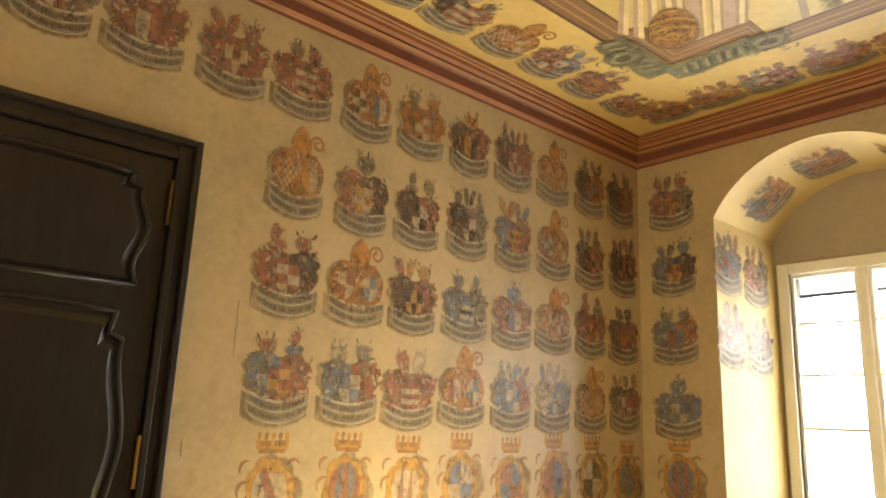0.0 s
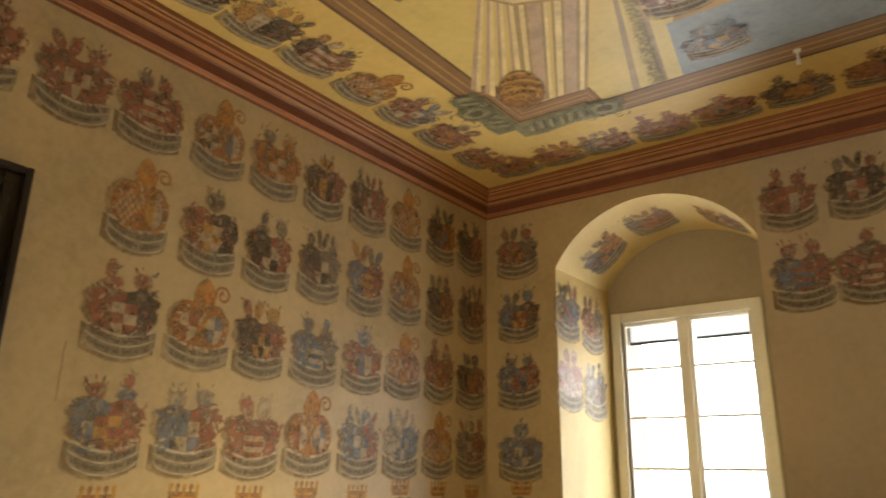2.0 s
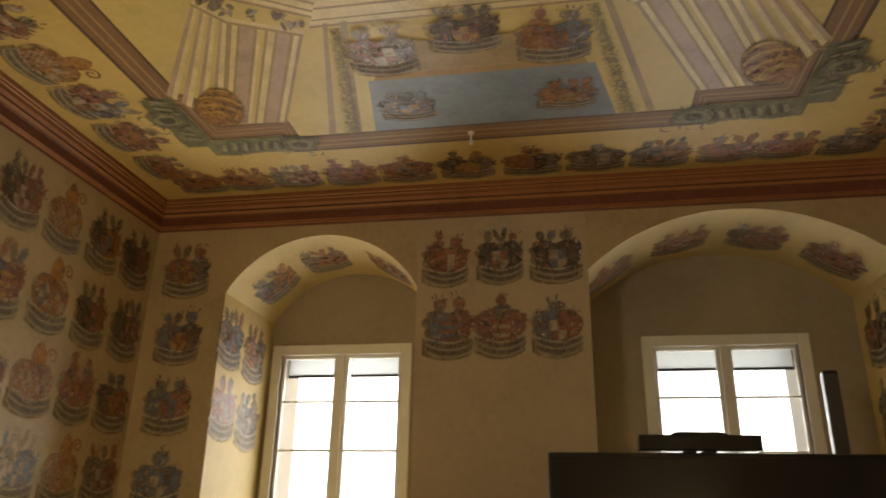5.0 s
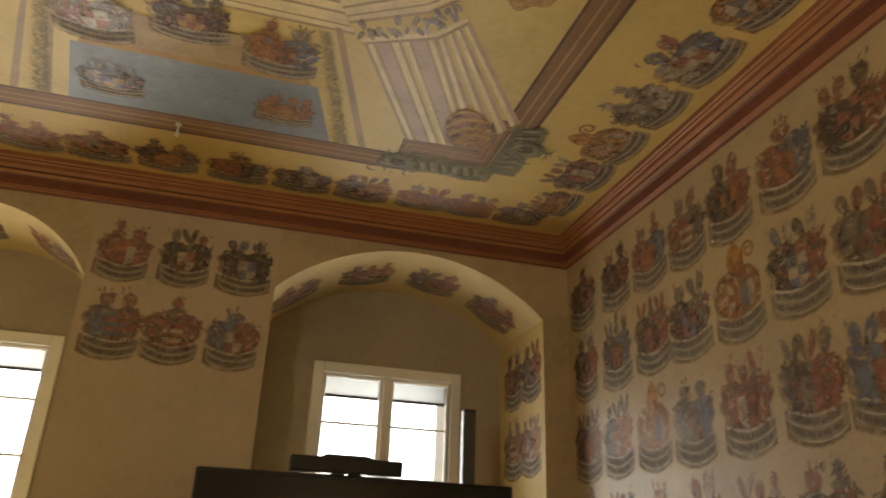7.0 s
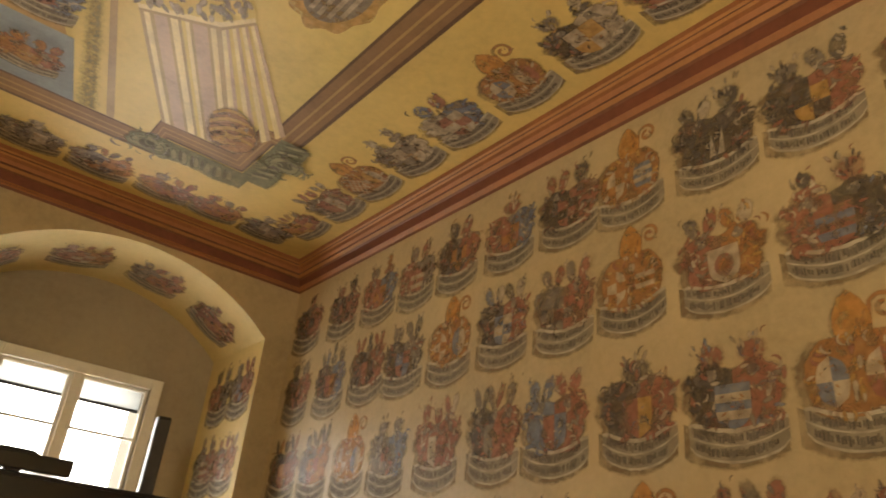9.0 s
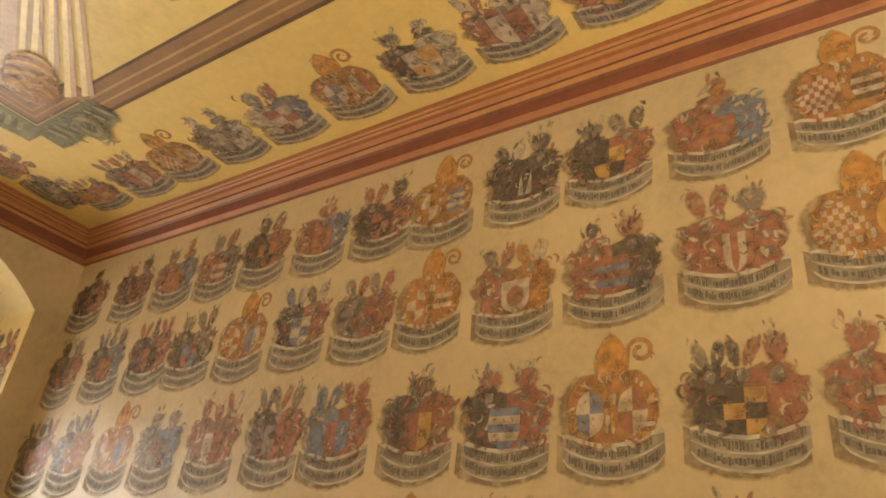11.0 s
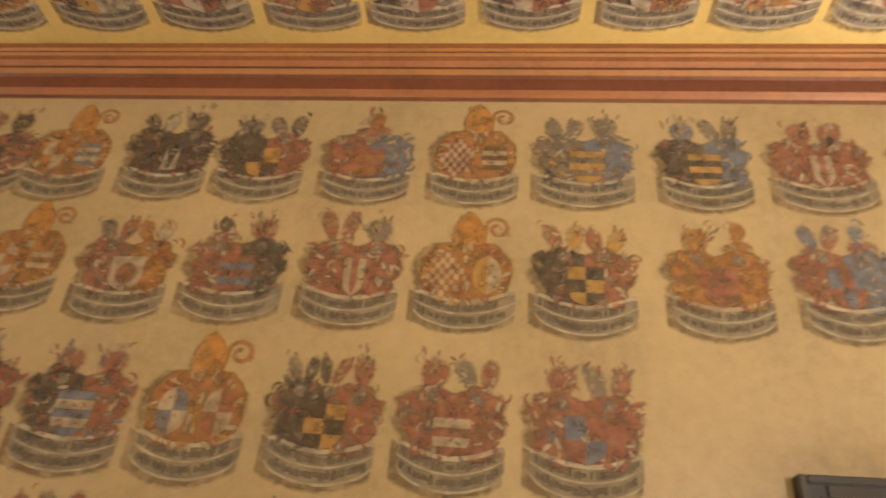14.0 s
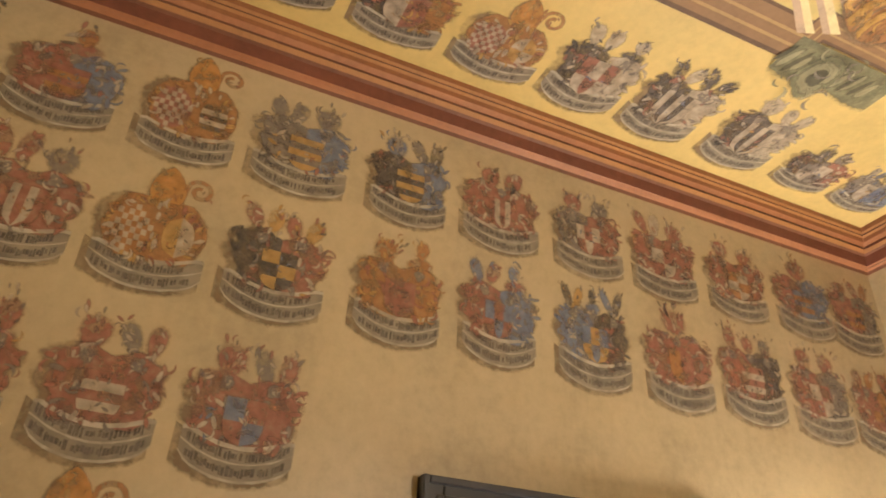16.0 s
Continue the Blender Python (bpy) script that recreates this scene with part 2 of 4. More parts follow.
class Build:
    """Collects boxes, prisms, tubes and sheets for one mesh."""

    def __init__(self):
        self.v, self.f, self.t = [], [], []

    def add(self, verts, faces, thin=None):
        k = len(self.v)
        self.v += [tuple(p) for p in verts]
        self.t += list(thin) if thin else [0.0] * (len(self.v) - k)
        self.f += [tuple(i + k for i in f) for f in faces]
        return self

    def box(self, x0, x1, y0, y1, z0, z1, bevel=0.0):
        if bevel <= 0:
            v = [(x, y, z) for x in (x0, x1) for y in (y0, y1) for z in (z0, z1)]
            return self.add(v, [(0, 1, 3, 2), (4, 6, 7, 5), (0, 4, 5, 1), (2, 3, 7, 6), (0, 2, 6, 4), (1, 5, 7, 3)])
        bm = bmesh.new()
        bmesh.ops.create_cube(bm, size=1)
        for p in bm.verts:
            p.co = ((x0 + x1) / 2 + p.co.x * (x1 - x0), (y0 + y1) / 2 + p.co.y * (y1 - y0), (z0 + z1) / 2 + p.co.z * (z1 - z0))
        bmesh.ops.bevel(bm, geom=bm.edges[:], offset=bevel, segments=2, affect="EDGES", profile=0.5)
        bm.verts.index_update()
        self.add([p.co for p in bm.verts], [[q.index for q in f.verts] for f in bm.faces])
        bm.free()
        return self

    def poly(self, pts, n, feather=0.0, centre=None):
        """A flat outline in the painted plane, n out of the wall; feather thins the paint towards the rim."""
        pts = list(pts)
        k = len(pts)
        if not feather:
            return self.add([(u, v, n) for u, v in pts], [range(k)])
        cx, cy = centre or (sum(p[0] for p in pts) / k, sum(p[1] for p in pts) / k)
        inner = [(u + (cx - u) * feather, v + (cy - v) * feather) for u, v in pts]
        ring = [(i, (i + 1) % k, k + (i + 1) % k, k + i) for i in range(k)]
        return self.add([(u, v, n) for u, v in pts + inner], ring + [range(k, 2 * k)], [1.0] * k + [0.0] * k)

    def rows(self, lines, thins, n):
        """A ribbon through several lines of the same count, with the thinness of the paint on each."""
        k = len(lines[0])
        faces = [(r * k + i, r * k + i + 1, (r + 1) * k + i + 1, (r + 1) * k + i) for r in range(len(lines) - 1) for i in range(k - 1)]
        return self.add([(u, v, n) for line in lines for u, v in line], faces, [t for t in thins for _ in range(k)])

    def comma(self, x, y, s, turn, n):
        """A comma-shaped brush stroke, thin at both rims."""
        ang = [turn + i * 0.42 for i in range(7)]
        wide = [math.sin(math.pi * (i + 0.35) / 6.7) for i in range(7)]
        return self.rows([[(x + s * (0.78 + q * b) * math.cos(t), y + s * (0.78 + q * b) * math.sin(t)) for t, b in zip(ang, wide)] for q in (0.27, 0.0, -0.27)], (1.0, 0.0, 1.0), n)

    def leaf(self, x, y, length, width, ang, n, feather=0.45, count=14):
        """A soft oval stroke lying along one direction."""
        c, e = math.cos(ang), math.sin(ang)
        q = [(length / 2 * math.cos(a), width / 2 * math.sin(a) * (1 + 0.2 * math.cos(a))) for a in (2 * math.pi * i / count for i in range(count))]
        return self.poly([(x + c * a - e * f, y + e * a + c * f) for a, f in q], n, feather, (x, y))

    def strip(self, a, b, n):
        """A ribbon between two edges of the same count."""
        k = len(a)
        return self.add([(u, v, n) for u, v in a] + [(u, v, n) for u, v in b], [(i, i + 1, k + i + 1, k + i) for i in range(k - 1)])

    def tube(self, path, radius, sides=6):
        pts = [Vector(p) for p in path]
        verts, faces = [], []
        for i, p in enumerate(pts):
            d = (pts[min(i + 1, len(pts) - 1)] - pts[max(i - 1, 0)]).normalized()
            a = d.orthogonal().normalized() if abs(d.x) > 0.99 else d.cross(Vector((1, 0, 0))).normalized()
            c = d.cross(a)
            verts += [p + radius * (math.cos(t) * a + math.sin(t) * c) for t in (2 * math.pi * s / sides for s in range(sides))]
        for i in range(len(pts) - 1):
            for s in range(sides):
                t = (s + 1) % sides
                faces.append((i * sides + s, i * sides + t, (i + 1) * sides + t, (i + 1) * sides + s))
        faces += [tuple(range(sides)), tuple(range((len(pts) - 1) * sides, len(pts) * sides))]
        return self.add(verts, faces)

    def done(self, name, mat, parent=None, label="", smooth=False):
        return mesh_object(name, self.v, self.f, mat, parent, label, smooth, self.t)


def thing(name, label, category, m=None, group=""):
    root = new(name)
    root.empty_display_size = 0.1
    if m is not None:
        root.matrix_world = m
    return tagged(root, label, category, group)


# ---- the room ----
WEST, EAST, NORTH, SOUTH = -2.783, 2.039, 4.261, -3.268
CORNICE, TOP, THICK, BACK = 3.45, 3.66, 0.35, 5.084
L0, L1, LS, LC = -2.235, -0.952, 2.992, 3.365      # left window niche
R0, R1, RS, RC = 0.105, 1.858, 3.058, 3.408       # right window niche


def arch(x0, x1, spring, crown, count=24):
    """Points of a segmental arch from left to right."""
    half, rise = (x1 - x0) / 2, crown - spring
    rad = (half * half + rise * rise) / (2 * rise)
    a = math.asin(half / rad)
    return [((x0 + x1) / 2 + rad * math.sin(t), crown - rad + rad * math.cos(t)) for t in (-a + 2 * a * i / count for i in range(count + 1))]


def structure(ob, label, category):
    return tagged(ob, label, category, kind="structure")


structure(Build().box(WEST - THICK, EAST + THICK, SOUTH - THICK, BACK + 0.6, -0.2, 0).done("floor", FLOOR), "plain oak board floor of the hall", "floor")
structure(Build().box(WEST - THICK, EAST + THICK, SOUTH - THICK, BACK + 0.6, TOP, TOP + 0.2).done("ceiling", CEILING), "flat yellow plaster ceiling with painted border", "ceiling")
structure(Build().box(WEST - THICK, WEST, SOUTH - THICK, BACK + 0.6, 0, TOP).done("wall_west", PLASTER), "ochre plaster wall covered with painted coats of arms", "wall")
structure(Build().box(EAST, EAST + THICK, SOUTH - THICK, BACK + 0.6, 0, TOP).done("wall_east", PLASTER), "ochre plaster wall covered with painted coats of arms", "wall")
structure(Build().box(WEST, EAST, SOUTH - THICK, SOUTH, 0, TOP).done("wall_south", PLASTER), "plain ochre plaster end wall", "wall")


def niche_wall():
    """Front face of the window wall, with two arched niches cut through to the recessed panels."""
    w = Build()
    left, right = arch(L0, L1, LS, LC), arch(R0, R1, RS, RC)
    for a, b in ((WEST, L0), (R1, EAST)):
        w.add([(a, NORTH, 0), (b, NORTH, 0), (b, NORTH, TOP), (a, NORTH, TOP)], [(0, 1, 2, 3)])
    for pts in (left, right):
        k = len(pts)
        w.add([(x, NORTH, z) for x, z in pts] + [(x, NORTH, TOP) for x, _ in pts], [(i, i + 1, k + i + 1, k + i) for i in range(k - 1)])
    return w.done("wall_north", PLASTER)


structure(niche_wall(), "ochre plaster window wall with two arched niches", "wall")
structure(Build().add([(L1, NORTH, 0), (R0, NORTH, 0), (R0, NORTH, TOP), (L1, NORTH, TOP)], [(0, 1, 2, 3)]).done("wall_pier", PLASTER_PALE),
          "pale ochre plaster pier between the window niches", "wall")


def niche(x0, x1, spring, crown, wx0, wx1, wz0, wz1):
    """Reveals, vault and the back panel with the window opening."""
    pts = arch(x0, x1, spring, crown)
    k = len(pts)
    reveal = Build()
    for x in (x0, x1):
        z = spring
        reveal.add([(x, NORTH, 0), (x, BACK, 0), (x, BACK, z), (x, NORTH, z)], [(0, 1, 2, 3)])
    structure(reveal.done("niche_reveal", SOFFIT), "yellow plaster side faces of the window niche", "wall")
    vault = Build().add([(x, NORTH, z) for x, z in pts] + [(x, BACK, z) for x, z in pts], [(i, k + i, k + i + 1, i + 1) for i in range(k - 1)])
    structure(vault.done("niche_vault", SOFFIT, smooth=True), "yellow plaster vault over the window niche", "wall")
    back = Build()
    deep = BACK + 0.35
    back.box(x0 - 0.3, wx0, BACK, deep, 0, TOP).box(wx1, x1 + 0.3 if x1 < 1 else EAST, BACK, deep, 0, TOP)
    back.box(wx0, wx1, BACK, deep, wz1, TOP).box(wx0, wx1, BACK, deep, 0, wz0)
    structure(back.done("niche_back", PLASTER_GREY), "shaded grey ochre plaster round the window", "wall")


niche(L0, L1, LS, LC, -2.13, -1.22, 0.95, 2.76)
niche(R0, R1, RS, RC, 0.54, 1.46, 0.95, 2.77)
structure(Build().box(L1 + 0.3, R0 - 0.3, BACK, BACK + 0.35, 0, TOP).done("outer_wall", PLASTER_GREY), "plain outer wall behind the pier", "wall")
structure(Build().box(-400, 400, 5.9, 800, -4.2, -4.0).done("ground", STONE), "pale paved ground outside the windows", "ground")


def cornice():
    """A stepped moulding that runs round all four walls, one strip a part."""
    cut = [0.0, 0.07, 0.11, 0.13, 0.16, 0.40, 0.44, 0.51, 0.58, 0.66, 0.76, 0.80, 0.84, 0.88, 1.0]
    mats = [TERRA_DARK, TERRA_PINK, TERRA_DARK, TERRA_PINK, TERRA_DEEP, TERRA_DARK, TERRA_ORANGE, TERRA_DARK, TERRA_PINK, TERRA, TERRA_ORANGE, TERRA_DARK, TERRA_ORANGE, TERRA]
    rise = [0.0, 0.0, 0.010, 0.004, 0.012, -0.004, 0.004, 0.012, 0.002, 0.010, 0.004, 0.010, 0.004, 0.010, 0.0]
    out_w, out_e, out_n, out_s = 0.060, 0.082, 0.066, 0.070   # how far it stands out at the top of each wall
    root = tagged(new("cornice"), "terracotta and orange stepped plaster cornice under the ceiling", "cornice", kind="structure")
    for i, mat in enumerate(mats):
        ring = []
        for q, r in zip(cut[i:i + 2], rise[i:i + 2]):
            w, e, n, f, z = WEST + out_w * q + r, EAST - out_e * q - r, NORTH - out_n * q - r, SOUTH + out_s * q + r, 3.440 + (TOP - 3.440) * q
            ring += [(w, f, z), (e, f, z), (e, n, z), (w, n, z)]
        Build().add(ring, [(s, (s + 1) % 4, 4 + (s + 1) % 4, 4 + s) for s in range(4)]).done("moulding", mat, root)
    return root


cornice()

# ---- windows ----
def window(name, x0, x1, z0, z1, gx, bars):
    """White double casement in the opening: casing, mullion, two sashes with bars and panes, a blind behind the glass."""
    root = tagged(new(name), "white painted wooden double casement window with a half-rolled grey blind", "window", kind="structure")
    y = BACK
    c = 0.075
    cas = Build().box(x0, x0 + c, y - 0.03, y + 0.05, z0, z1, 0.006).box(x1 - c, x1, y - 0.03, y + 0.05, z0, z1, 0.006)
    cas.box(x0 + c, x1 - c, y - 0.03, y + 0.05, z1 - c, z1, 0.006)
    cas.box(x0 + c - 0.012, x0 + c, y - 0.02, y + 0.04, z0, z1 - c).box(x1 - c, x1 - c + 0.012, y - 0.02, y + 0.04, z0, z1 - c)
    cas.done("window_frame", WHITE_WOOD, root)
    Build().box(x0 - 0.04, x1 + 0.04, y - 0.10, y + 0.05, z0 - 0.05, z0, 0.008).done("window_sill", WHITE_WOOD, root)
    Build().box(gx - 0.028, gx + 0.028, y - 0.022, y + 0.04, z0, z1 - c, 0.006).done("mullion", WHITE_WOOD, root)
    for a, b in ((x0 + c, gx - 0.028), (gx + 0.028, x1 - c)):
        s = 0.024
        top = z1 - c
        sash = Build().box(a, a + s, y + 0.0, y + 0.035, z0, top, 0.004).box(b - s, b, y, y + 0.035, z0, top, 0.004)
        sash.box(a + s, b - s, y, y + 0.035, top - s, top, 0.004).box(a + s, b - s, y, y + 0.035, z0, z0 + s, 0.004)
        leaf = sash.done("sash", WHITE_WOOD, root)
        for z in bars:
            Build().box(a + s, b - s, y + 0.006, y + 0.028, z - 0.007, z + 0.007).done("glazing_bar", WHITE_WOOD, leaf)
        edges = [z0 + s, *sorted(bars), top - s]
        for lo, hi in zip(edges, edges[1:]):
            pane = Build().box(a + s, b - s, y + 0.016, y + 0.020, lo + 0.010, hi - 0.010).done("pane", GLASS, leaf)
            pane.visible_shadow = False
        Build().box(a + 0.005, b - 0.005, y + 0.13, y + 0.145, top - 0.125, top + 0.02).done("blind", BLIND, root, "grey fabric blind, rolled up")
        Build().tube([(a + 0.005, y + 0.138, top - 0.13), (b - 0.005, y + 0.138, top - 0.13)], 0.012, 8).done("blind_rail", GREY_WOOD, root)
    return root


window("window_1", -2.21, -1.15, 0.97, 2.815, -1.68, [1.72, 2.06, 2.402])
window("window_2", 0.46, 1.54, 0.97, 2.826, 0.995, [1.72, 2.06, 2.41])

# ---- doors ----
def west_door():
    """Tall black door: moulded frame, a leaf with shaped raised panels, brass hinges."""
    root = tagged(new("door_1"), "tall black stained baroque door with shaped panels, closed", "door", kind="structure")
    y0, y1, top = -0.06, 1.155, 2.718
    x = WEST
    fr = Build()
    for d, w, p in ((0.0, 0.09, 0.045), (0.0, 0.028, 0.07), (0.062, 0.028, 0.058)):
        fr.box(x, x + p, y1 - d - w, y1 - d, 0, top - d, 0.006).box(x, x + p, y0 + d, y0 + d + w, 0, top - d, 0.006)
        fr.box(x, x + p - 0.002, y0 + d + w, y1 - d - w, top - d - w, top - d, 0.006)
    fr.done("door_frame", BLACK_WOOD, root)
    leaf = Build().box(x, x + 0.030, y0 + 0.09, y1 - 0.09, 0.01, top - 0.09, 0.003).done("door_leaf", BLACK_WOOD, root)

    def outline(z0, z1, a, b):
        pts = []
        n = 44
        for i in range(n + 1):
            s = i / n
            wave = 0.020 * math.sin(s * 2 * math.pi * 1.5) + (0.05 if 0.90 < s else 0)
            pts.append((b - wave, z0 + (z1 - z0) * s))
        topedge = [(b - 0.05 - (b - a - 0.10) * i / 12, z1 + 0.012 * math.sin(math.pi * i / 12)) for i in range(13)]
        left = [(a + (b - q), z) for q, z in reversed(pts)]
        return pts + topedge + left + [(a + 0.0, z0), (b, z0)]

    for z0, z1 in ((0.25, 0.98), (1.12, 2.02), (2.12, 2.54)):
        o = outline(z0, z1, 0.16, 0.975)
        Build().tube([(x + 0.034, q, z) for q, z in o], 0.011, 6).done("panel_moulding", BLACK_WOOD, leaf, smooth=True)
        inner = [(0.567 + (q - 0.567) * 0.90, (z0 + z1) / 2 + (z - (z0 + z1) / 2) * 0.88) for q, z in o]
        k = len(inner)
        mesh_object("panel", [(x + 0.040, q, z) for q, z in inner] + [(x + 0.0305, 0.567 + (q - 0.567) * 1.06, (z0 + z1) / 2 + (z - (z0 + z1) / 2) * 1.06) for q, z in inner],
                    [range(k)] + [(i, (i + 1) % k, k + (i + 1) % k, k + i) for i in range(k)], BLACK_WOOD, leaf)
    for z in (0.45, 1.50, 2.45):
        Build().tube([(x + 0.05, y1 - 0.098, z - 0.09), (x + 0.05, y1 - 0.098, z + 0.09)], 0.009, 8).done("hinge", BRASS, leaf, "worn brass hinge", True)
    return root


def east_door():
    root = tagged(new("door_2"), "dark brown door in a grey painted frame, closed", "door", kind="structure")
    y0, y1, top, x = -2.00, -0.88, 2.112, EAST
    fr = Build()
    for d, w, p in ((0.0, 0.075, 0.03), (0.0, 0.022, 0.05), (0.050, 0.025, 0.04)):
        fr.box(x - p, x, y1 - d - w, y1 - d, 0, top - d, 0.005).box(x - p, x, y0 + d, y0 + d + w, 0, top - d, 0.005)
        fr.box(x - p + 0.002, x, y0 + d + w, y1 - d - w, top - d - w, top - d, 0.005)
    fr.done("door_frame", GREY_WOOD, root)
    leaf = Build().box(x - 0.02, x, y0 + 0.075, y1 - 0.075, 0.01, top - 0.075, 0.003).done("door_leaf", BROWN_WOOD, root)
    for z0, z1 in ((0.2, 0.95), (1.1, 1.95)):
        Build().box(x - 0.030, x - 0.019, y0 + 0.2, y1 - 0.2, z0, z1, 0.008).done("panel", BROWN_WOOD, leaf)
    return root


west_door()
east_door()

# ---- equipment before the right-hand window ----
def television():
    root = thing("television", "large black flat-screen television on a wheeled stand", "television", pose(0.585, 3.40, 0, 0, 0, 1.5))
    shell = Build().box(-0.725, 0.725, -0.018, 0.018, 1.08, 1.915, 0.008).box(-0.45, 0.45, 0.018, 0.06, 1.18, 1.75, 0.01)
    shell.done("housing", PLASTIC, root)
    Build().box(-0.712, 0.712, -0.0205, -0.0185, 1.105, 1.895).done("screen", SCREEN, root, "dark glossy screen")
    Build().box(-0.72, 0.72, -0.024, -0.019, 1.898, 1.910, 0.001).done("bezel", PLASTIC, root)
    for s in (-0.22, 0.22):
        Build().box(s - 0.03, s + 0.03, 0.06, 0.11, 0.10, 1.65, 0.006).done("post", STEEL, root)
        Build().box(s - 0.035, s + 0.035, -0.32, 0.38, 0.06, 0.10, 0.006).done("foot", STEEL, root)
        for y in (-0.29, 0.35):
            Build().tube([(s - 0.015, y, 0.03), (s + 0.015, y, 0.03)], 0.03, 14).done("castor", PLASTIC, root)
    return root


def conference_unit():
    root = thing("conference_unit", "flat black video conference unit lying on the television", "camera", pose(0.505, 3.40, 1.915, 0, 0, 1.5))
    Build().box(-0.255, 0.255, -0.05, 0.05, 0.006, 0.074, 0.008).done("body", PLASTIC, root)
    hood = Build()
    rows = []
    for x, z in ((-0.12, 0.0745), (-0.10, 0.086), (0.09, 0.086), (0.12, 0.0745)):
        rows += [(x, -0.045, z), (x, 0.045, z)]
    hood.add(rows + [(x, y, 0.066) for x in (-0.13, 0.13) for y in (-0.045, 0.045)], [(0, 2, 3, 1), (2, 4, 5, 3), (4, 6, 7, 5), (8, 0, 1, 9), (6, 10, 11, 7), (8, 10, 6, 4, 2, 0), (1, 3, 5, 7, 11, 9)])
    hood.done("hood", PLASTIC, root)
    for s in (-0.04, 0.04):
        Build().box(s - 0.025, s + 0.025, -0.04, 0.04, 0, 0.007).done("foot", PLASTIC, root)
    return root


def column_speaker():
    root = thing("column_loudspeaker", "slim tall black column loudspeaker with a fine grille", "loudspeaker", pose(1.235, 3.88, 0, 0, 0, -8))
    Build().box(-0.16, 0.16, -0.16, 0.16, 0, 0.025, 0.008).done("base_plate", PLASTIC, root)
    Build().box(-0.035, 0.035, -0.035, 0.045, 0.025, 2.35, 0.010).done("housing", PLASTIC, root)
    Build().box(-0.030, 0.030, -0.041, -0.035, 0.9, 2.33, 0.002).done("grille", GREY_WOOD, root)
    return root


def uplighter(m, half):
    root = thing("uplighter", "long low warm-white uplighter standing along the wall, out of view", "lamp", m, "uplighters")
    Build().box(-0.06, 0.06, -half, half, 0, 0.70, 0.01).done("housing", GREY_WOOD, root)
    Build().box(-0.04, 0.04, 0.05 - half, half - 0.05, 0.701, 0.708).done("diffuser", GLOW, root, "glowing warm-white diffuser")
    return root


television()
conference_unit()
column_speaker()
uplighter(pose(-2.60, 2.5, 0), 1.25)
# unseen housing for the lamp added at the east wall
uplighter(pose(1.75, -2.6, 0), 0.65)

# ---- painted ceiling ----
IN_E, IN_W, IN_N, IN_S = 1.29, -2.13, 3.65, -2.61   # outer edges of the painted band


def notched(d):
    """Outline of the painted band, d inside its outer edge, with a square step cut from every corner."""
    w, e, s, n = IN_W + d, IN_E - d, IN_S + d, IN_N - d
    sx, sy, tx, ty = 0.55 - d * 0.5, 0.58 - d * 0.4, 0.12 - d * 0.33, 0.21 - d * 0.2
    return [(w + sx, n), (e - sx, n), (e - sx, n - ty), (e - tx, n - ty), (e - tx, n - sy), (e, n - sy),
            (e, s + sy), (e - tx, s + sy), (e - tx, s + ty), (e - sx, s + ty), (e - sx, s),
            (w + sx, s), (w + sx, s + ty), (w + tx, s + ty), (w + tx, s + sy), (w, s + sy),
            (w, n - sy), (w + tx, n - sy), (w + tx, n - ty), (w + sx, n - ty)]


def ceiling_band():
    root = tagged(new("painted_band"), "brown painted moulding band with stepped corners on the ceiling", "ceiling painting", kind="structure")
    steps = [(0.0, 0.02, BAND_DARK), (0.02, 0.055, BAND), (0.055, 0.068, BAND_LIGHT), (0.068, 0.105, BAND), (0.105, 0.118, BAND_LIGHT), (0.118, 0.165, BAND), (0.165, 0.18, BAND_DARK)]
    for a, b, mat in steps:
        o, i = notched(a), notched(b)
        k = len(o)
        z = TOP - 0.004
        mesh_object("band_line", [(x, y, z) for x, y in o] + [(x, y, z) for x, y in i], [(j, (j + 1) % k, k + (j + 1) % k, k + j) for j in range(k)], mat, root)
    mesh_object("field", [(x, y, TOP - 0.004) for x, y in notched(0.18)], [range(20)], CEILING_PALE, root, "cream painted field with painted architecture")
    return root


ceiling_band()


def ceiling_frame(x, y, side):
    """Pose on the ceiling with its foot towards the named wall."""
    u, v = {"N": ((1, 0, 0), (0, -1, 0)), "E": ((0, -1, 0), (-1, 0, 0)), "W": ((0, 1, 0), (1, 0, 0)), "S": ((-1, 0, 0), (0, 1, 0))}[side]
    u, v = Vector(u), Vector(v)
    n = u.cross(v)
    m = Matrix((u, v, n)).transposed().to_4x4()
    m.translation = (x, y, TOP)
    return m


def blob(rng, cx, cy, rx, ry, lobes, amp, count=44, a0=0.0, a1=2 * math.pi):
    ph, ph2 = rng.uniform(0, 6.3), rng.uniform(0, 6.3)
    pts = []
    for i in range(count):
        t = a0 + (a1 - a0) * i / (count if a1 - a0 > 6.28 else count - 1)
        r = 1 + amp * abs(math.sin(lobes * t / 2 + ph)) - amp * 0.4 + amp * 0.4 * math.sin(3 * t + ph2)
        pts.append((cx + rx * r * math.cos(t), cy + ry * r * math.sin(t)))
    return pts


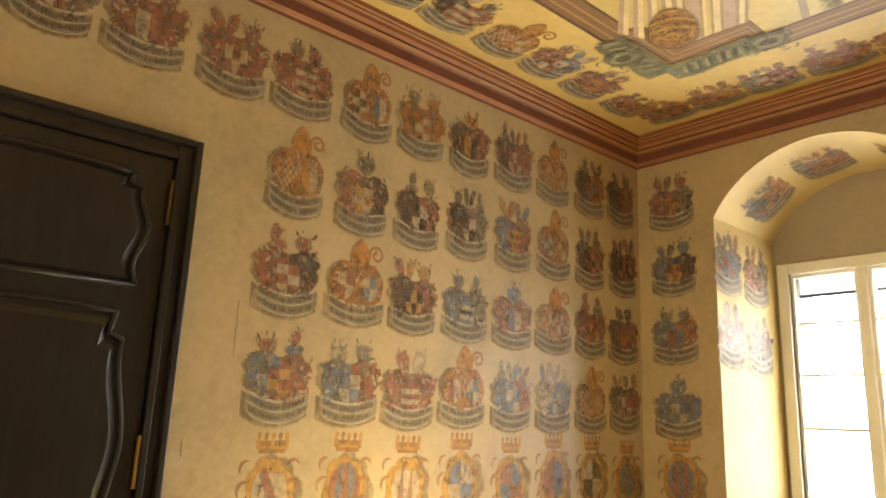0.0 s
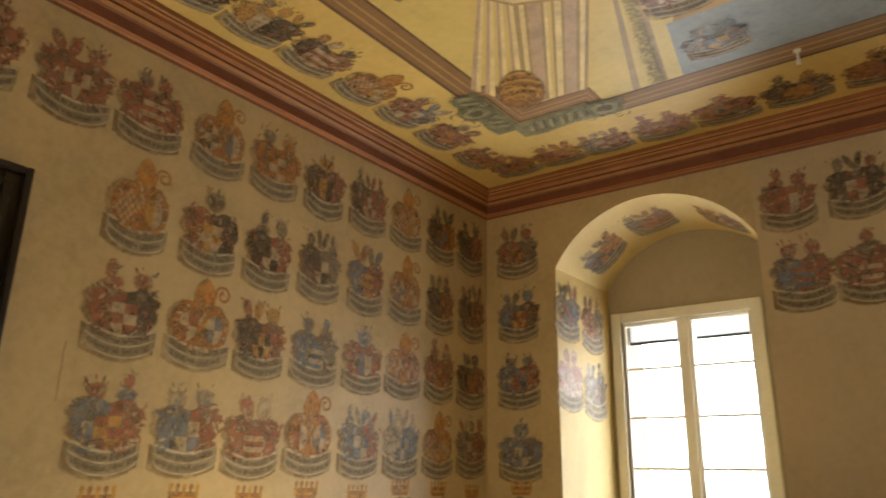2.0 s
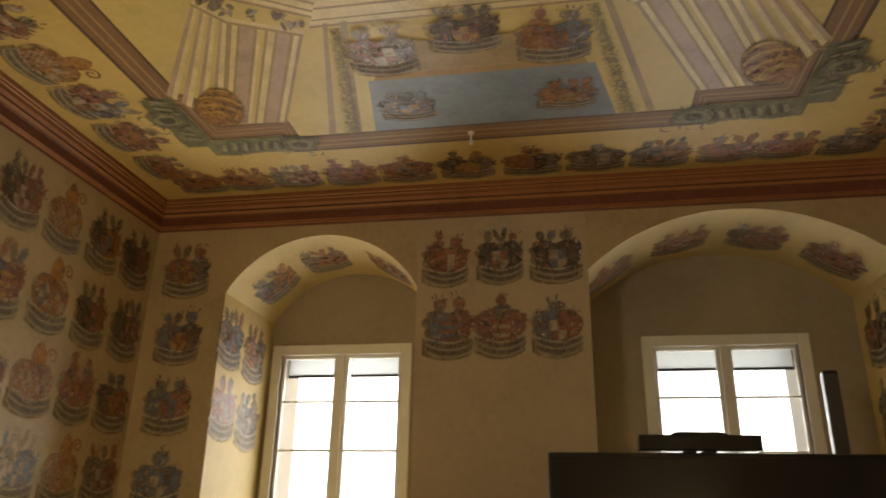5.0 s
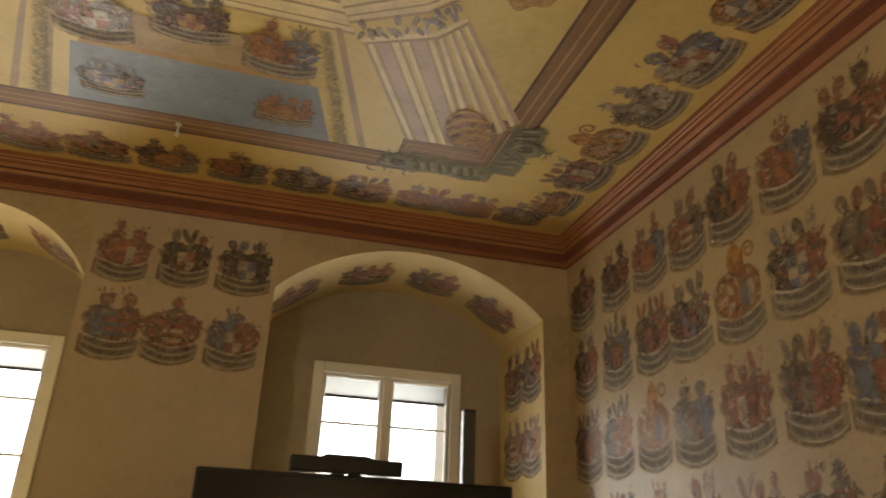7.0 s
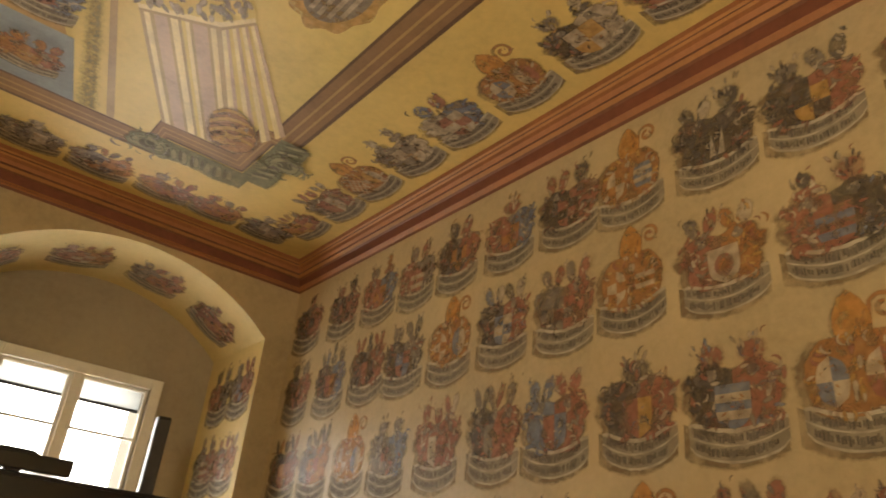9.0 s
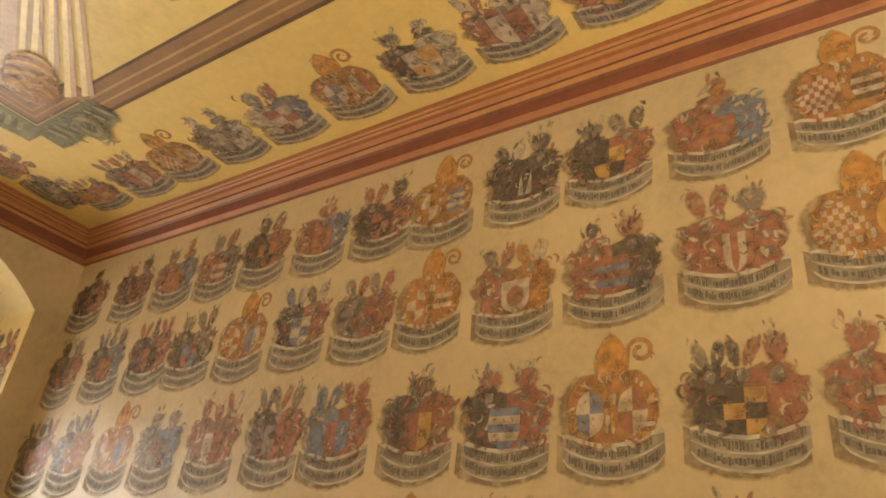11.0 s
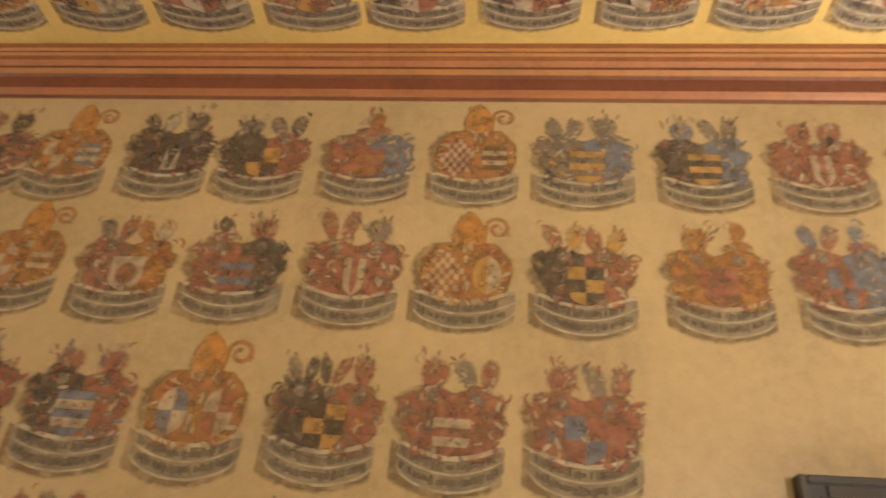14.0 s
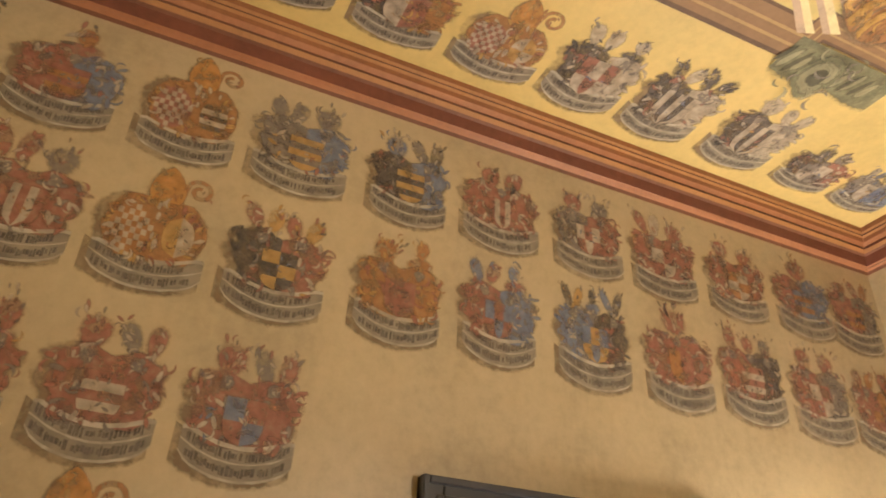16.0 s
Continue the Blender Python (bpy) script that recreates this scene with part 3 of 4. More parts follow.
def pilaster(fx, fy):
    """A painted corner pilaster in steep perspective: stripes on two faces, a capital and a golden volute at its foot."""
    root = thing("painted_pilaster", "cream and mauve striped pilaster painted in perspective on the ceiling", "ceiling painting", None, "painted pilasters")

    def put(u, v):
        """u along the foot from 0 to 2, round the corner at 1; v from the foot to the capital."""
        foot = [(0.665, 3.315), (1.040, 3.295), (1.185, 2.96)]
        head = [(0.295, 2.57), (0.595, 2.43), (0.690, 2.30)]
        k = min(1, int(u))
        s = u - k
        a = [foot[k][q] + (foot[k + 1][q] - foot[k][q]) * s for q in (0, 1)]
        c = [head[k][q] + (head[k + 1][q] - head[k][q]) * s for q in (0, 1)]
        x, y = a[0] + (c[0] - a[0]) * v, a[1] + (c[1] - a[1]) * v
        return (x if fx > 0 else -0.84 - x, y if fy > 0 else 1.04 - y)

    def quad(name, u0, u1, v0, v1, mat, lift):
        pts = [put(u0, v0), put(u1, v0), put(u1, v1), put(u0, v1)]
        mesh_object(name, [(x, y, TOP - lift) for x, y in pts], [range(4)], mat, root)

    for u0, u1, mat in ((0.0, 0.05, LINE_TAN), (0.05, 0.12, LINE_CREAM), (0.12, 0.17, LINE_TAN), (0.17, 0.33, LINE_PINK), (0.33, 0.37, LINE_TAN), (0.37, 0.46, LINE_CREAM), (0.46, 0.50, LINE_TAN),
                        (0.55, 0.60, LINE_CREAM), (0.60, 0.64, LINE_TAN), (0.64, 0.82, LINE_PINK), (0.82, 0.86, LINE_TAN), (0.86, 0.93, LINE_CREAM), (0.93, 1.0, LINE_TAN),
                        (1.0, 1.12, LINE_CREAM), (1.12, 1.20, LINE_PINK), (1.30, 1.40, LINE_CREAM), (1.40, 1.48, LINE_PINK), (1.56, 1.66, LINE_CREAM), (1.66, 1.74, LINE_PINK), (1.82, 1.91, LINE_CREAM), (1.91, 2.0, LINE_PINK)):
        quad("stripe", u0, u1, 0.02, 0.97, mat, 0.008)
    for v0, v1, mat in ((0.97, 0.99, LINE_TAN), (0.99, 1.02, LINE_CREAM), (1.02, 1.14, CEILING_PALE), (1.14, 1.16, LINE_TAN), (1.16, 1.19, LINE_CREAM), (1.19, 1.205, LINE_TAN), (1.205, 1.25, LINE_CREAM), (1.25, 1.27, LINE_TAN), (1.27, 1.36, LINE_CREAM), (1.36, 1.38, LINE_TAN)):
        for k in (0, 1):
            quad("capital", k - 0.06 * (v0 > 1.0) * (k == 0), k + 1.0 + 0.06 * (v0 > 1.0) * k, v0, v1, mat, 0.010)
    leafage = random.Random(int(7 + 3 * fx + fy))
    for c, lift, count in (("g", 0.0120, 16), ("w", 0.0145, 14), ("g", 0.0170, 8)):
        acanthus = Build()
        for k in range(count):
            u, v = leafage.uniform(0.02, 1.98), leafage.uniform(1.03, 1.13)
            (x, y), (x1, y1) = put(u, v), put(u, v + 0.05)
            acanthus.leaf(x, y, leafage.uniform(0.05, 0.085), leafage.uniform(0.022, 0.036), math.atan2(y1 - y, x1 - x) + leafage.uniform(-0.7, 0.7), TOP - lift - 0.0001 * k, 0.5, 10)
        tagged(acanthus.done("acanthus", PAINT[c], root, "grey painted leaves of the capital"), kind="stuff")
    # golden volute that stands on the band's inner corner
    x, y = (0.955, 3.105)
    x, y = (x if fx > 0 else -0.84 - x, y if fy > 0 else 1.04 - y)
    lie = math.atan2(0.88 * fy, 0.47 * fx)
    ux, uy = math.cos(lie), math.sin(lie)
    Build().leaf(x, y, 0.44, 0.29, lie, TOP - 0.012, 0.28, 24).done("volute_outline", SHADE, root)
    shell = Build().leaf(x, y, 0.40, 0.25, lie, TOP - 0.0135, 0.16, 24).done("volute", CARTOUCHE, root, "golden painted shell volute")
    for k, (at, wide, mat) in enumerate(((-0.135, 0.040, GOLD), (-0.065, 0.044, GOLD), (-0.028, 0.014, SHADE), (0.012, 0.050, GOLD), (0.052, 0.014, SHADE), (0.090, 0.046, GOLD), (0.140, 0.026, CARTOUCHE))):
        lines = []
        for e in (-0.5, 0.0, 0.5):
            half = 0.112 * math.sqrt(max(0.05, 1 - (at / 0.2) ** 2))
            lines.append([(x + ux * (at + wide * e - 0.045 * (1 - q * q)) - uy * half * q, y + uy * (at + wide * e - 0.045 * (1 - q * q)) + ux * half * q) for q in (j / 6 for j in range(-6, 7))])
        Build().rows(lines, (0.9, 0.0, 0.9), TOP - 0.0150 - 0.0006 * k).done("ridge", mat, shell)
    rng = random.Random(int(20 + 3 * fx + fy))
    strokes = Build()
    for k in range(9):
        strokes.comma(x + rng.uniform(-0.07, 0.07), y + rng.uniform(-0.10, 0.10), rng.uniform(0.03, 0.06), rng.uniform(0, 6.3), TOP - 0.0225 - 0.0001 * k)
    tagged(strokes.done("volute_stroke", GOLD, root), kind="stuff")
    return root


for fx in (1, -1):
    for fy in (1, -1):
        pilaster(fx, fy)


def painted_sheet(name, label, quads, category="ceiling painting"):
    root = thing(name, label, category)
    for part_name, pts, mat, lift in quads:
        mesh_object(part_name, [(x, y, TOP - lift) for x, y in pts], [range(len(pts))], mat, root)
    return root


painted_sheet("painted_balcony", "grey-blue panel under an ochre ledge painted on the ceiling", [
    ("panel", [(-1.04, 3.465), (-0.95, 2.98), (0.15, 2.98), (0.27, 3.465)], SKY_BLUE, 0.008),
    ("ledge", [(-0.92, 2.98), (-0.90, 2.93), (0.10, 2.93), (0.12, 2.98)], BAND_LIGHT, 0.010),
    ("ledge", [(-0.92, 2.93), (-0.88, 2.70), (0.07, 2.70), (0.10, 2.93)], LINE_TAN, 0.009),
    *[("cornice_line", [(-1.12, y0), (-1.10, y1), (0.26, y1), (0.28, y0)], mat, 0.0055) for y0, y1, mat in
      ((2.545, 2.530, LINE_TAN), (2.530, 2.500, LINE_CREAM), (2.500, 2.490, LINE_TAN), (2.490, 2.430, LINE_CREAM), (2.430, 2.415, LINE_TAN), (2.415, 2.370, LINE_CREAM), (2.370, 2.355, LINE_TAN), (2.300, 2.285, LINE_TAN))],
    ("jamb", [(-1.16, 3.465), (-0.95, 2.52), (-0.92, 2.52), (-1.12, 3.465)], LINE_TAN, 0.006),
    ("jamb", [(-1.31, 3.465), (-1.03, 2.52), (-1.01, 2.52), (-1.27, 3.465)], LINE_TAN, 0.006),
    ("jamb", [(0.43, 3.465), (0.17, 2.52), (0.20, 2.52), (0.47, 3.465)], LINE_TAN, 0.006)])
# worn greenish strips beside the painted balcony
for name_, low, high in (("painted_jamb", (-1.17, 3.462), (-0.99, 2.56)), ("painted_jamb", (0.33, 3.462), (0.13, 2.56))):
    jamb = thing(name_, "soft greenish grey jamb strip painted beside the balcony", "ceiling painting", group="painted jambs")
    edge = [(low[0] + (high[0] - low[0]) * i / 10, low[1] + (high[1] - low[1]) * i / 10) for i in range(11)]
    Build().rows([[(x + d * (1.2 - 0.05 * i), y) for i, (x, y) in enumerate(edge)] for d in (-0.055, -0.02, 0.025, 0.06)], (1.0, 0.62, 0.55, 1.0), TOP - 0.0065).done("strip", SCROLL_LIGHT, jamb)
painted_sheet("painted_medallion", "oval golden medallion with grey inscription field on the ceiling", [
    ("frame", [(0.86 + 0.17 * math.cos(t) * (1 + 0.06 * math.sin(9 * t)), 1.92 + 0.25 * math.sin(t) * (1 + 0.06 * math.sin(9 * t))) for t in (2 * math.pi * i / 60 for i in range(60))], PAINT["y"], 0.008),
    ("field", [(0.86 + 0.125 * math.cos(t), 1.92 + 0.19 * math.sin(t)) for t in (2 * math.pi * i / 40 for i in range(40))], PAINT["g"], 0.010)] + [
    ("inscription", [(0.86 + dx - 0.012, 1.92 - r), (0.86 + dx + 0.008, 1.92 - r), (0.86 + dx + 0.008, 1.92 + r), (0.86 + dx - 0.012, 1.92 + r)], PAINT["w"], 0.012)
    for dx, r in ((-0.08, 0.10), (-0.04, 0.15), (0.0, 0.16), (0.04, 0.15), (0.08, 0.11))])


def corner_scroll(cx, cy, sx, sy):
    """Grey-green rolled cloth painted round a stepped corner: two soft rolls with folds across them."""
    root = thing("painted_drapery", "grey-green rolled cloth painted round the stepped corner of the ceiling", "ceiling painting", group="painted draperies")
    rng = random.Random(int(cx * 10 + cy * 3))
    for run in range(2):
        length, n = (0.52, 8) if run == 0 else (0.46, 7)

        def put(a, b):
            """a along the roll from the corner, b away from the band."""
            return (cx - sx * a, cy + sy * b) if run == 0 else (cx + sx * b, cy - sy * a)

        q = [-0.06 + (length + 0.06) * i / 20 for i in range(21)]
        wave = [0.010 * math.sin(19 * v + run) for v in q]
        Build().rows([[put(v, f + (e if f > 0.1 else 0)) for v, e in zip(q, wave)] for f in (0.004, 0.03, 0.15, 0.20)], (0.3, 0.0, 0.0, 1.0), TOP - 0.0075 - 0.0005 * run).done("roll", SCROLL_GREEN, root)
        for i in range(n):
            a = (i + 0.5) * length / n
            for shift, mat, lift, wide in ((0.0, SCROLL_LIGHT, 0.0090, 0.040), (0.028, SCROLL_DARK, 0.0096, 0.026)):
                x, y = put(a + shift + rng.uniform(-0.006, 0.006), 0.095 + rng.uniform(-0.01, 0.01))
                across = math.atan2(sy, 0.35 * sx) if run == 0 else math.atan2(-0.35 * sy, sx)
                Build().leaf(x, y, 0.16 * rng.uniform(0.8, 1.1), wide, across, TOP - lift - 0.0001 * i - 0.0008 * run, 0.6).done("fold", mat, root)
    return root


def drapery_end(root, x, y, seed):
    rng = random.Random(seed)
    for k, (rad, mat) in enumerate(((0.115, SCROLL_GREEN), (0.085, SCROLL_LIGHT), (0.045, SCROLL_DARK))):
        pts = blob(rng, x, y, rad * 1.1, rad * 0.85, 4, 0.14, 28)
        Build().poly(pts, TOP - 0.0125 - 0.002 * k, 0.35).done("roll_end", mat, root)
    for k, mat in enumerate((SCROLL_GREEN, SCROLL_LIGHT, PAINT["g"])):
        flecks = Build()
        for q in range(7):
            flecks.comma(x + rng.uniform(-0.13, 0.13), y + rng.uniform(-0.12, 0.12), rng.uniform(0.025, 0.05), rng.uniform(0, 6.3), TOP - 0.019 - 0.0012 * k - 0.0001 * q)
        tagged(flecks.done("fold_stroke", mat, root), kind="stuff")


for cx, sx in ((1.17, 1), (-2.01, -1)):
    for cy, sy in ((3.442, 1), (-2.402, -1)):
        roll = corner_scroll(cx, cy, sx, sy)
        drapery_end(roll, cx - sx * 0.50, cy + sy * 0.10, int(cx * 10 + cy))
        drapery_end(roll, cx + sx * 0.13, cy - sy * 0.26, int(cx * 10 + cy) + 7)

# ---- painted coats of arms ----
FOLD = {"r": "w", "b": "w", "k": "g", "w": "g", "y": "o", "g": "w", "o": "y"}
NAMES = {"r": "red", "b": "blue", "k": "black", "w": "white", "y": "gold", "g": "grey", "o": "orange"}


def ribbon(root, rng, w, h):
    """Curved inscription scroll with two lines of unreadable writing as broken bars."""
    hw, sag, top, low = w * rng.uniform(0.455, 0.485), rng.uniform(0.085, 0.115) * h, 0.225 * h, 0.0
    xs = [-hw + 2 * hw * i / 16 for i in range(17)]
    arc = lambda x: sag * (x / hw) ** 2 - 0.015 * h  # noqa: E731
    end = lambda x: 0.035 * h * max(0.0, abs(x / hw) - 0.85) / 0.15  # noqa: E731
    edge = [x * 1.05 - 0.012 for x in xs]
    Build().rows([[(e, arc(x) - 0.055 * h) for e, x in zip(edge, xs)], [(e, arc(x) + 0.004 * h) for e, x in zip(edge, xs)], [(e, arc(x) + top * 0.9) for e, x in zip(edge, xs)]], (1.0, 0.15, 0.1), 0.003).done("scroll_outline", SHADE, root)
    root = Build().strip([(x, arc(x) + low + end(x)) for x in xs], [(x, arc(x) + top - end(x)) for x in xs], 0.006).done("scroll", SCROLL, root)
    for v0, v1 in ((0.87, 1.0), (0.475, 0.53), (0.0, 0.075)):
        jag = [rng.uniform(-0.018, 0.018) for _ in xs]
        Build().strip([(x, arc(x) + top * (v0 + q) + end(x) * (1 - 2 * v0)) for x, q in zip(xs, jag)], [(x, arc(x) + top * v1 + end(x) * (1 - 2 * v1)) for x in xs], 0.0075).done("scroll_edge", SCROLL_EDGE, root)
    ink = Build()
    for line in range(2):
        x = -hw * rng.uniform(0.86, 0.94)
        mid = top * (0.70 - 0.42 * line)
        stop = hw * rng.uniform(0.70, 0.93)
        while x < stop:
            d = rng.uniform(0.003, 0.010)
            t0, t1 = h * rng.uniform(0.012, 0.034), h * rng.uniform(0.012, 0.034)
            ink.add([(x, arc(x) + mid - t0, 0.010), (x + d, arc(x + d) + mid - t0, 0.010), (x + d, arc(x + d) + mid + t1, 0.010), (x, arc(x) + mid + t1, 0.010)], [(0, 1, 2, 3)])
            x += d + (rng.uniform(0.005, 0.010) if rng.random() < 0.12 else rng.uniform(0.0008, 0.0028))
    tagged(ink.done("inscription", INK, root, "two faded lines of dark lettering"), kind="stuff")


def dabs(root, rng, name, mat, spots, size, n):
    """Many short brush strokes in one colour."""
    d = Build()
    for k, (x, y, t) in enumerate(spots):
        s = size * rng.uniform(0.6, 1.25)
        z = n + 0.00012 * k + rng.uniform(0, 0.0003)
        if k % 3 == 1:
            d.comma(x, y, s * 0.9, t, z)
        else:
            d.leaf(x, y, s * 1.9, s * 0.72, t, z, 0.78, 9)
    return tagged(d.done(name, mat, root), kind="stuff")


def shield_parts(root, rng, cx, cy, w, h, colours, n, oval=False, pattern=-1):
    """A shield split into fields, with small charges."""
    def put(u, v):
        """u, v from -1 to 1 onto the shield's outline."""
        if oval:
            return cx + w / 2 * u * math.sqrt(max(0, 1 - v * v / 2)), cy + h / 2 * v * math.sqrt(max(0, 1 - u * u / 2))
        k = 1 if v > -0.1 else math.sqrt(max(0.0, 1 - ((-0.1 - v) / 0.9) ** 2))
        return cx + w / 2 * u * k, cy + h / 2 * v

    rim = [put(-1, 1 - 2 * i / 12) for i in range(13)] + [put(1, -1 + 2 * i / 12) for i in range(13)]
    root = Build().poly([(cx + (x - cx) * 1.07, cy + (y - cy) * 1.07) for x, y in rim], n, 0.14).done("shield", PAINT["y"] if oval else SHADE, root)
    kind = pattern if pattern >= 0 else rng.choice((0, 0, 3, 4, 5, 2))
    cols, rows = ((2, 2), (5, 1), (1, 5), (2, 3), (3, 2), (2, 1), (1, 1), (1, 1), (1, 1), (1, 1))[kind]
    for c in (0, 1):
        f = Build()
        for i in range(cols):
            for j in range(rows):
                if (i + j) % 2 == c:
                    u0, u1, v0, v1 = -1 + 2 * i / cols, -1 + 2 * (i + 1) / cols, -1 + 2 * j / rows, -1 + 2 * (j + 1) / rows
                    line = [put(u0, v0 + (v1 - v0) * q / 5) for q in range(6)] + [put(u1, v1 - (v1 - v0) * q / 5) for q in range(6)]
                    f.poly(line, n + 0.002)
        if f.v:
            tagged(f.done("shield_field", PAINT[colours[c]], root), kind="stuff")
    if kind == 6:
        for q in (-0.45, 0.35):
            Build().poly([put(q - 0.30, -0.75), put(q + 0.34, -0.70), put(q + 0.10, 0.85)], n + 0.003).done("wedge", PAINT[colours[1]], root)
    if kind == 9:
        bend = Build().poly([put(-0.75, 0.75), put(-0.35, 0.95), put(0.75, -0.65), put(0.40, -0.90)], n + 0.003)
        tagged(bend.done("bend", PAINT[colours[1]], root), kind="stuff")
    if kind == 7:
        for k, (r, col) in enumerate(((0.62, colours[1]), (0.36, "o"))):
            Build().poly([put(r * math.cos(t), r * math.sin(t)) for t in (2 * math.pi * i / 20 for i in range(20))], n + 0.003 + 0.001 * k).done("disc", PAINT[col], root)
        return
    for other in rng.sample([k for k in "wykrgob" if k not in colours], 1):
        spots = [(*put(rng.uniform(-0.7, 0.7), rng.uniform(-0.6, 0.75)), rng.uniform(0, 6.3)) for _ in range(5)]
        dabs(root, rng, "charge", PAINT[other], spots, w * 0.11, n + 0.0035)
    other = rng.choice([k for k in "wykrg" if k != colours[0]])
    spots = [(*put(rng.choice((-0.45, 0.45, 0.0)) + rng.uniform(-0.15, 0.15), rng.choice((-0.4, 0.45, 0.0)) + rng.uniform(-0.15, 0.15)), rng.uniform(0, 6.3)) for _ in range(4)]
    dabs(root, rng, "charge", PAINT[other], spots, w * 0.13, n + 0.0048)


def chequers(root, cx, cy, w, h, a, b, n):
    root = Build().poly([(cx + w / 2 * math.cos(t), cy + h / 2 * math.sin(t)) for t in (2 * math.pi * i / 26 for i in range(26))], n).done("shield", PAINT[a], root)
    sq = Build()
    k = 8
    for i in range(k):
        for j in range(k):
            x, y = cx - w / 2 + (i + 0.5) * w / k, cy - h / 2 + (j + 0.5) * h / k
            if (i + j) % 2 and ((x - cx) / w * 2) ** 2 + ((y - cy) / h * 2) ** 2 < 0.9:
                d, e = w / k / 2, h / k / 2
                sq.add([(x - d, y - e, n + 0.002), (x + d, y - e, n + 0.002), (x + d, y + e, n + 0.002), (x - d, y + e, n + 0.002)], [(0, 1, 2, 3)])
    tagged(sq.done("chequer", PAINT[b], root), kind="stuff")


def crest(root, rng, x, y, w, h, colours, n):
    """A fan of feathers, a pair of wings or a bust over the helmet, in soft strokes."""
    kind = rng.choice((0, 0, 1, 1, 2))
    lean = rng.uniform(-0.15, 0.15)
    # soft grounds: place, length, width, direction
    if kind == 0:         # a bush of feathers
        grounds = [(x, y + h * 0.34, h * 0.80, w * 0.62, math.pi / 2 + lean)]
        spots = [(x + h * r * math.cos(a), y + h * (0.05 + r * math.sin(a)), a) for r, a in ((rng.uniform(0.15, 0.85), math.pi / 2 + lean + rng.uniform(-0.62, 0.62)) for _ in range(17))]
    elif kind == 1:       # a pair of wings or horns that lean apart
        grounds, spots = [], []
        for side in (-1, 1):
            a = math.pi / 2 + lean - side * rng.uniform(0.20, 0.40)
            grounds.append((x + side * w * 0.20, y + h * 0.40, h * 0.92, w * 0.40, a))
            spots += [(x + side * w * (0.20 + rng.uniform(-0.15, 0.15)) + h * r * math.cos(a), y + h * (0.40 + r * math.sin(a)), a + rng.uniform(-0.9, 0.9)) for r in (rng.uniform(-0.35, 0.45) for _ in range(8))]
    else:                 # a small bust with a cap
        grounds = [(x, y + h * 0.20, w * 0.70, h * 0.46, 0.1), (x + lean * w * 0.4, y + h * 0.58, h * 0.62, w * 0.36, 1.45)]
        spots = [(x + w * rng.uniform(-0.28, 0.28) * (1 - v * 0.6), y + h * v, rng.uniform(0, 6.3)) for v in (rng.uniform(0.05, 0.92) for _ in range(13))]
    for k, (px, py, length, width, a) in enumerate(grounds):
        ground = Build().leaf(px, py, length, width, a, n + 0.0006 * k, 0.62).done("crest", PAINT[colours[k % len(colours)]], root)
    for k, c in enumerate((colours[0], FOLD[colours[0]], colours[-1], rng.choice("gkw"))):
        dabs(ground, rng, "plume", PAINT[c], spots[k::4], w * 0.115, n + 0.0030 + 0.0011 * k)


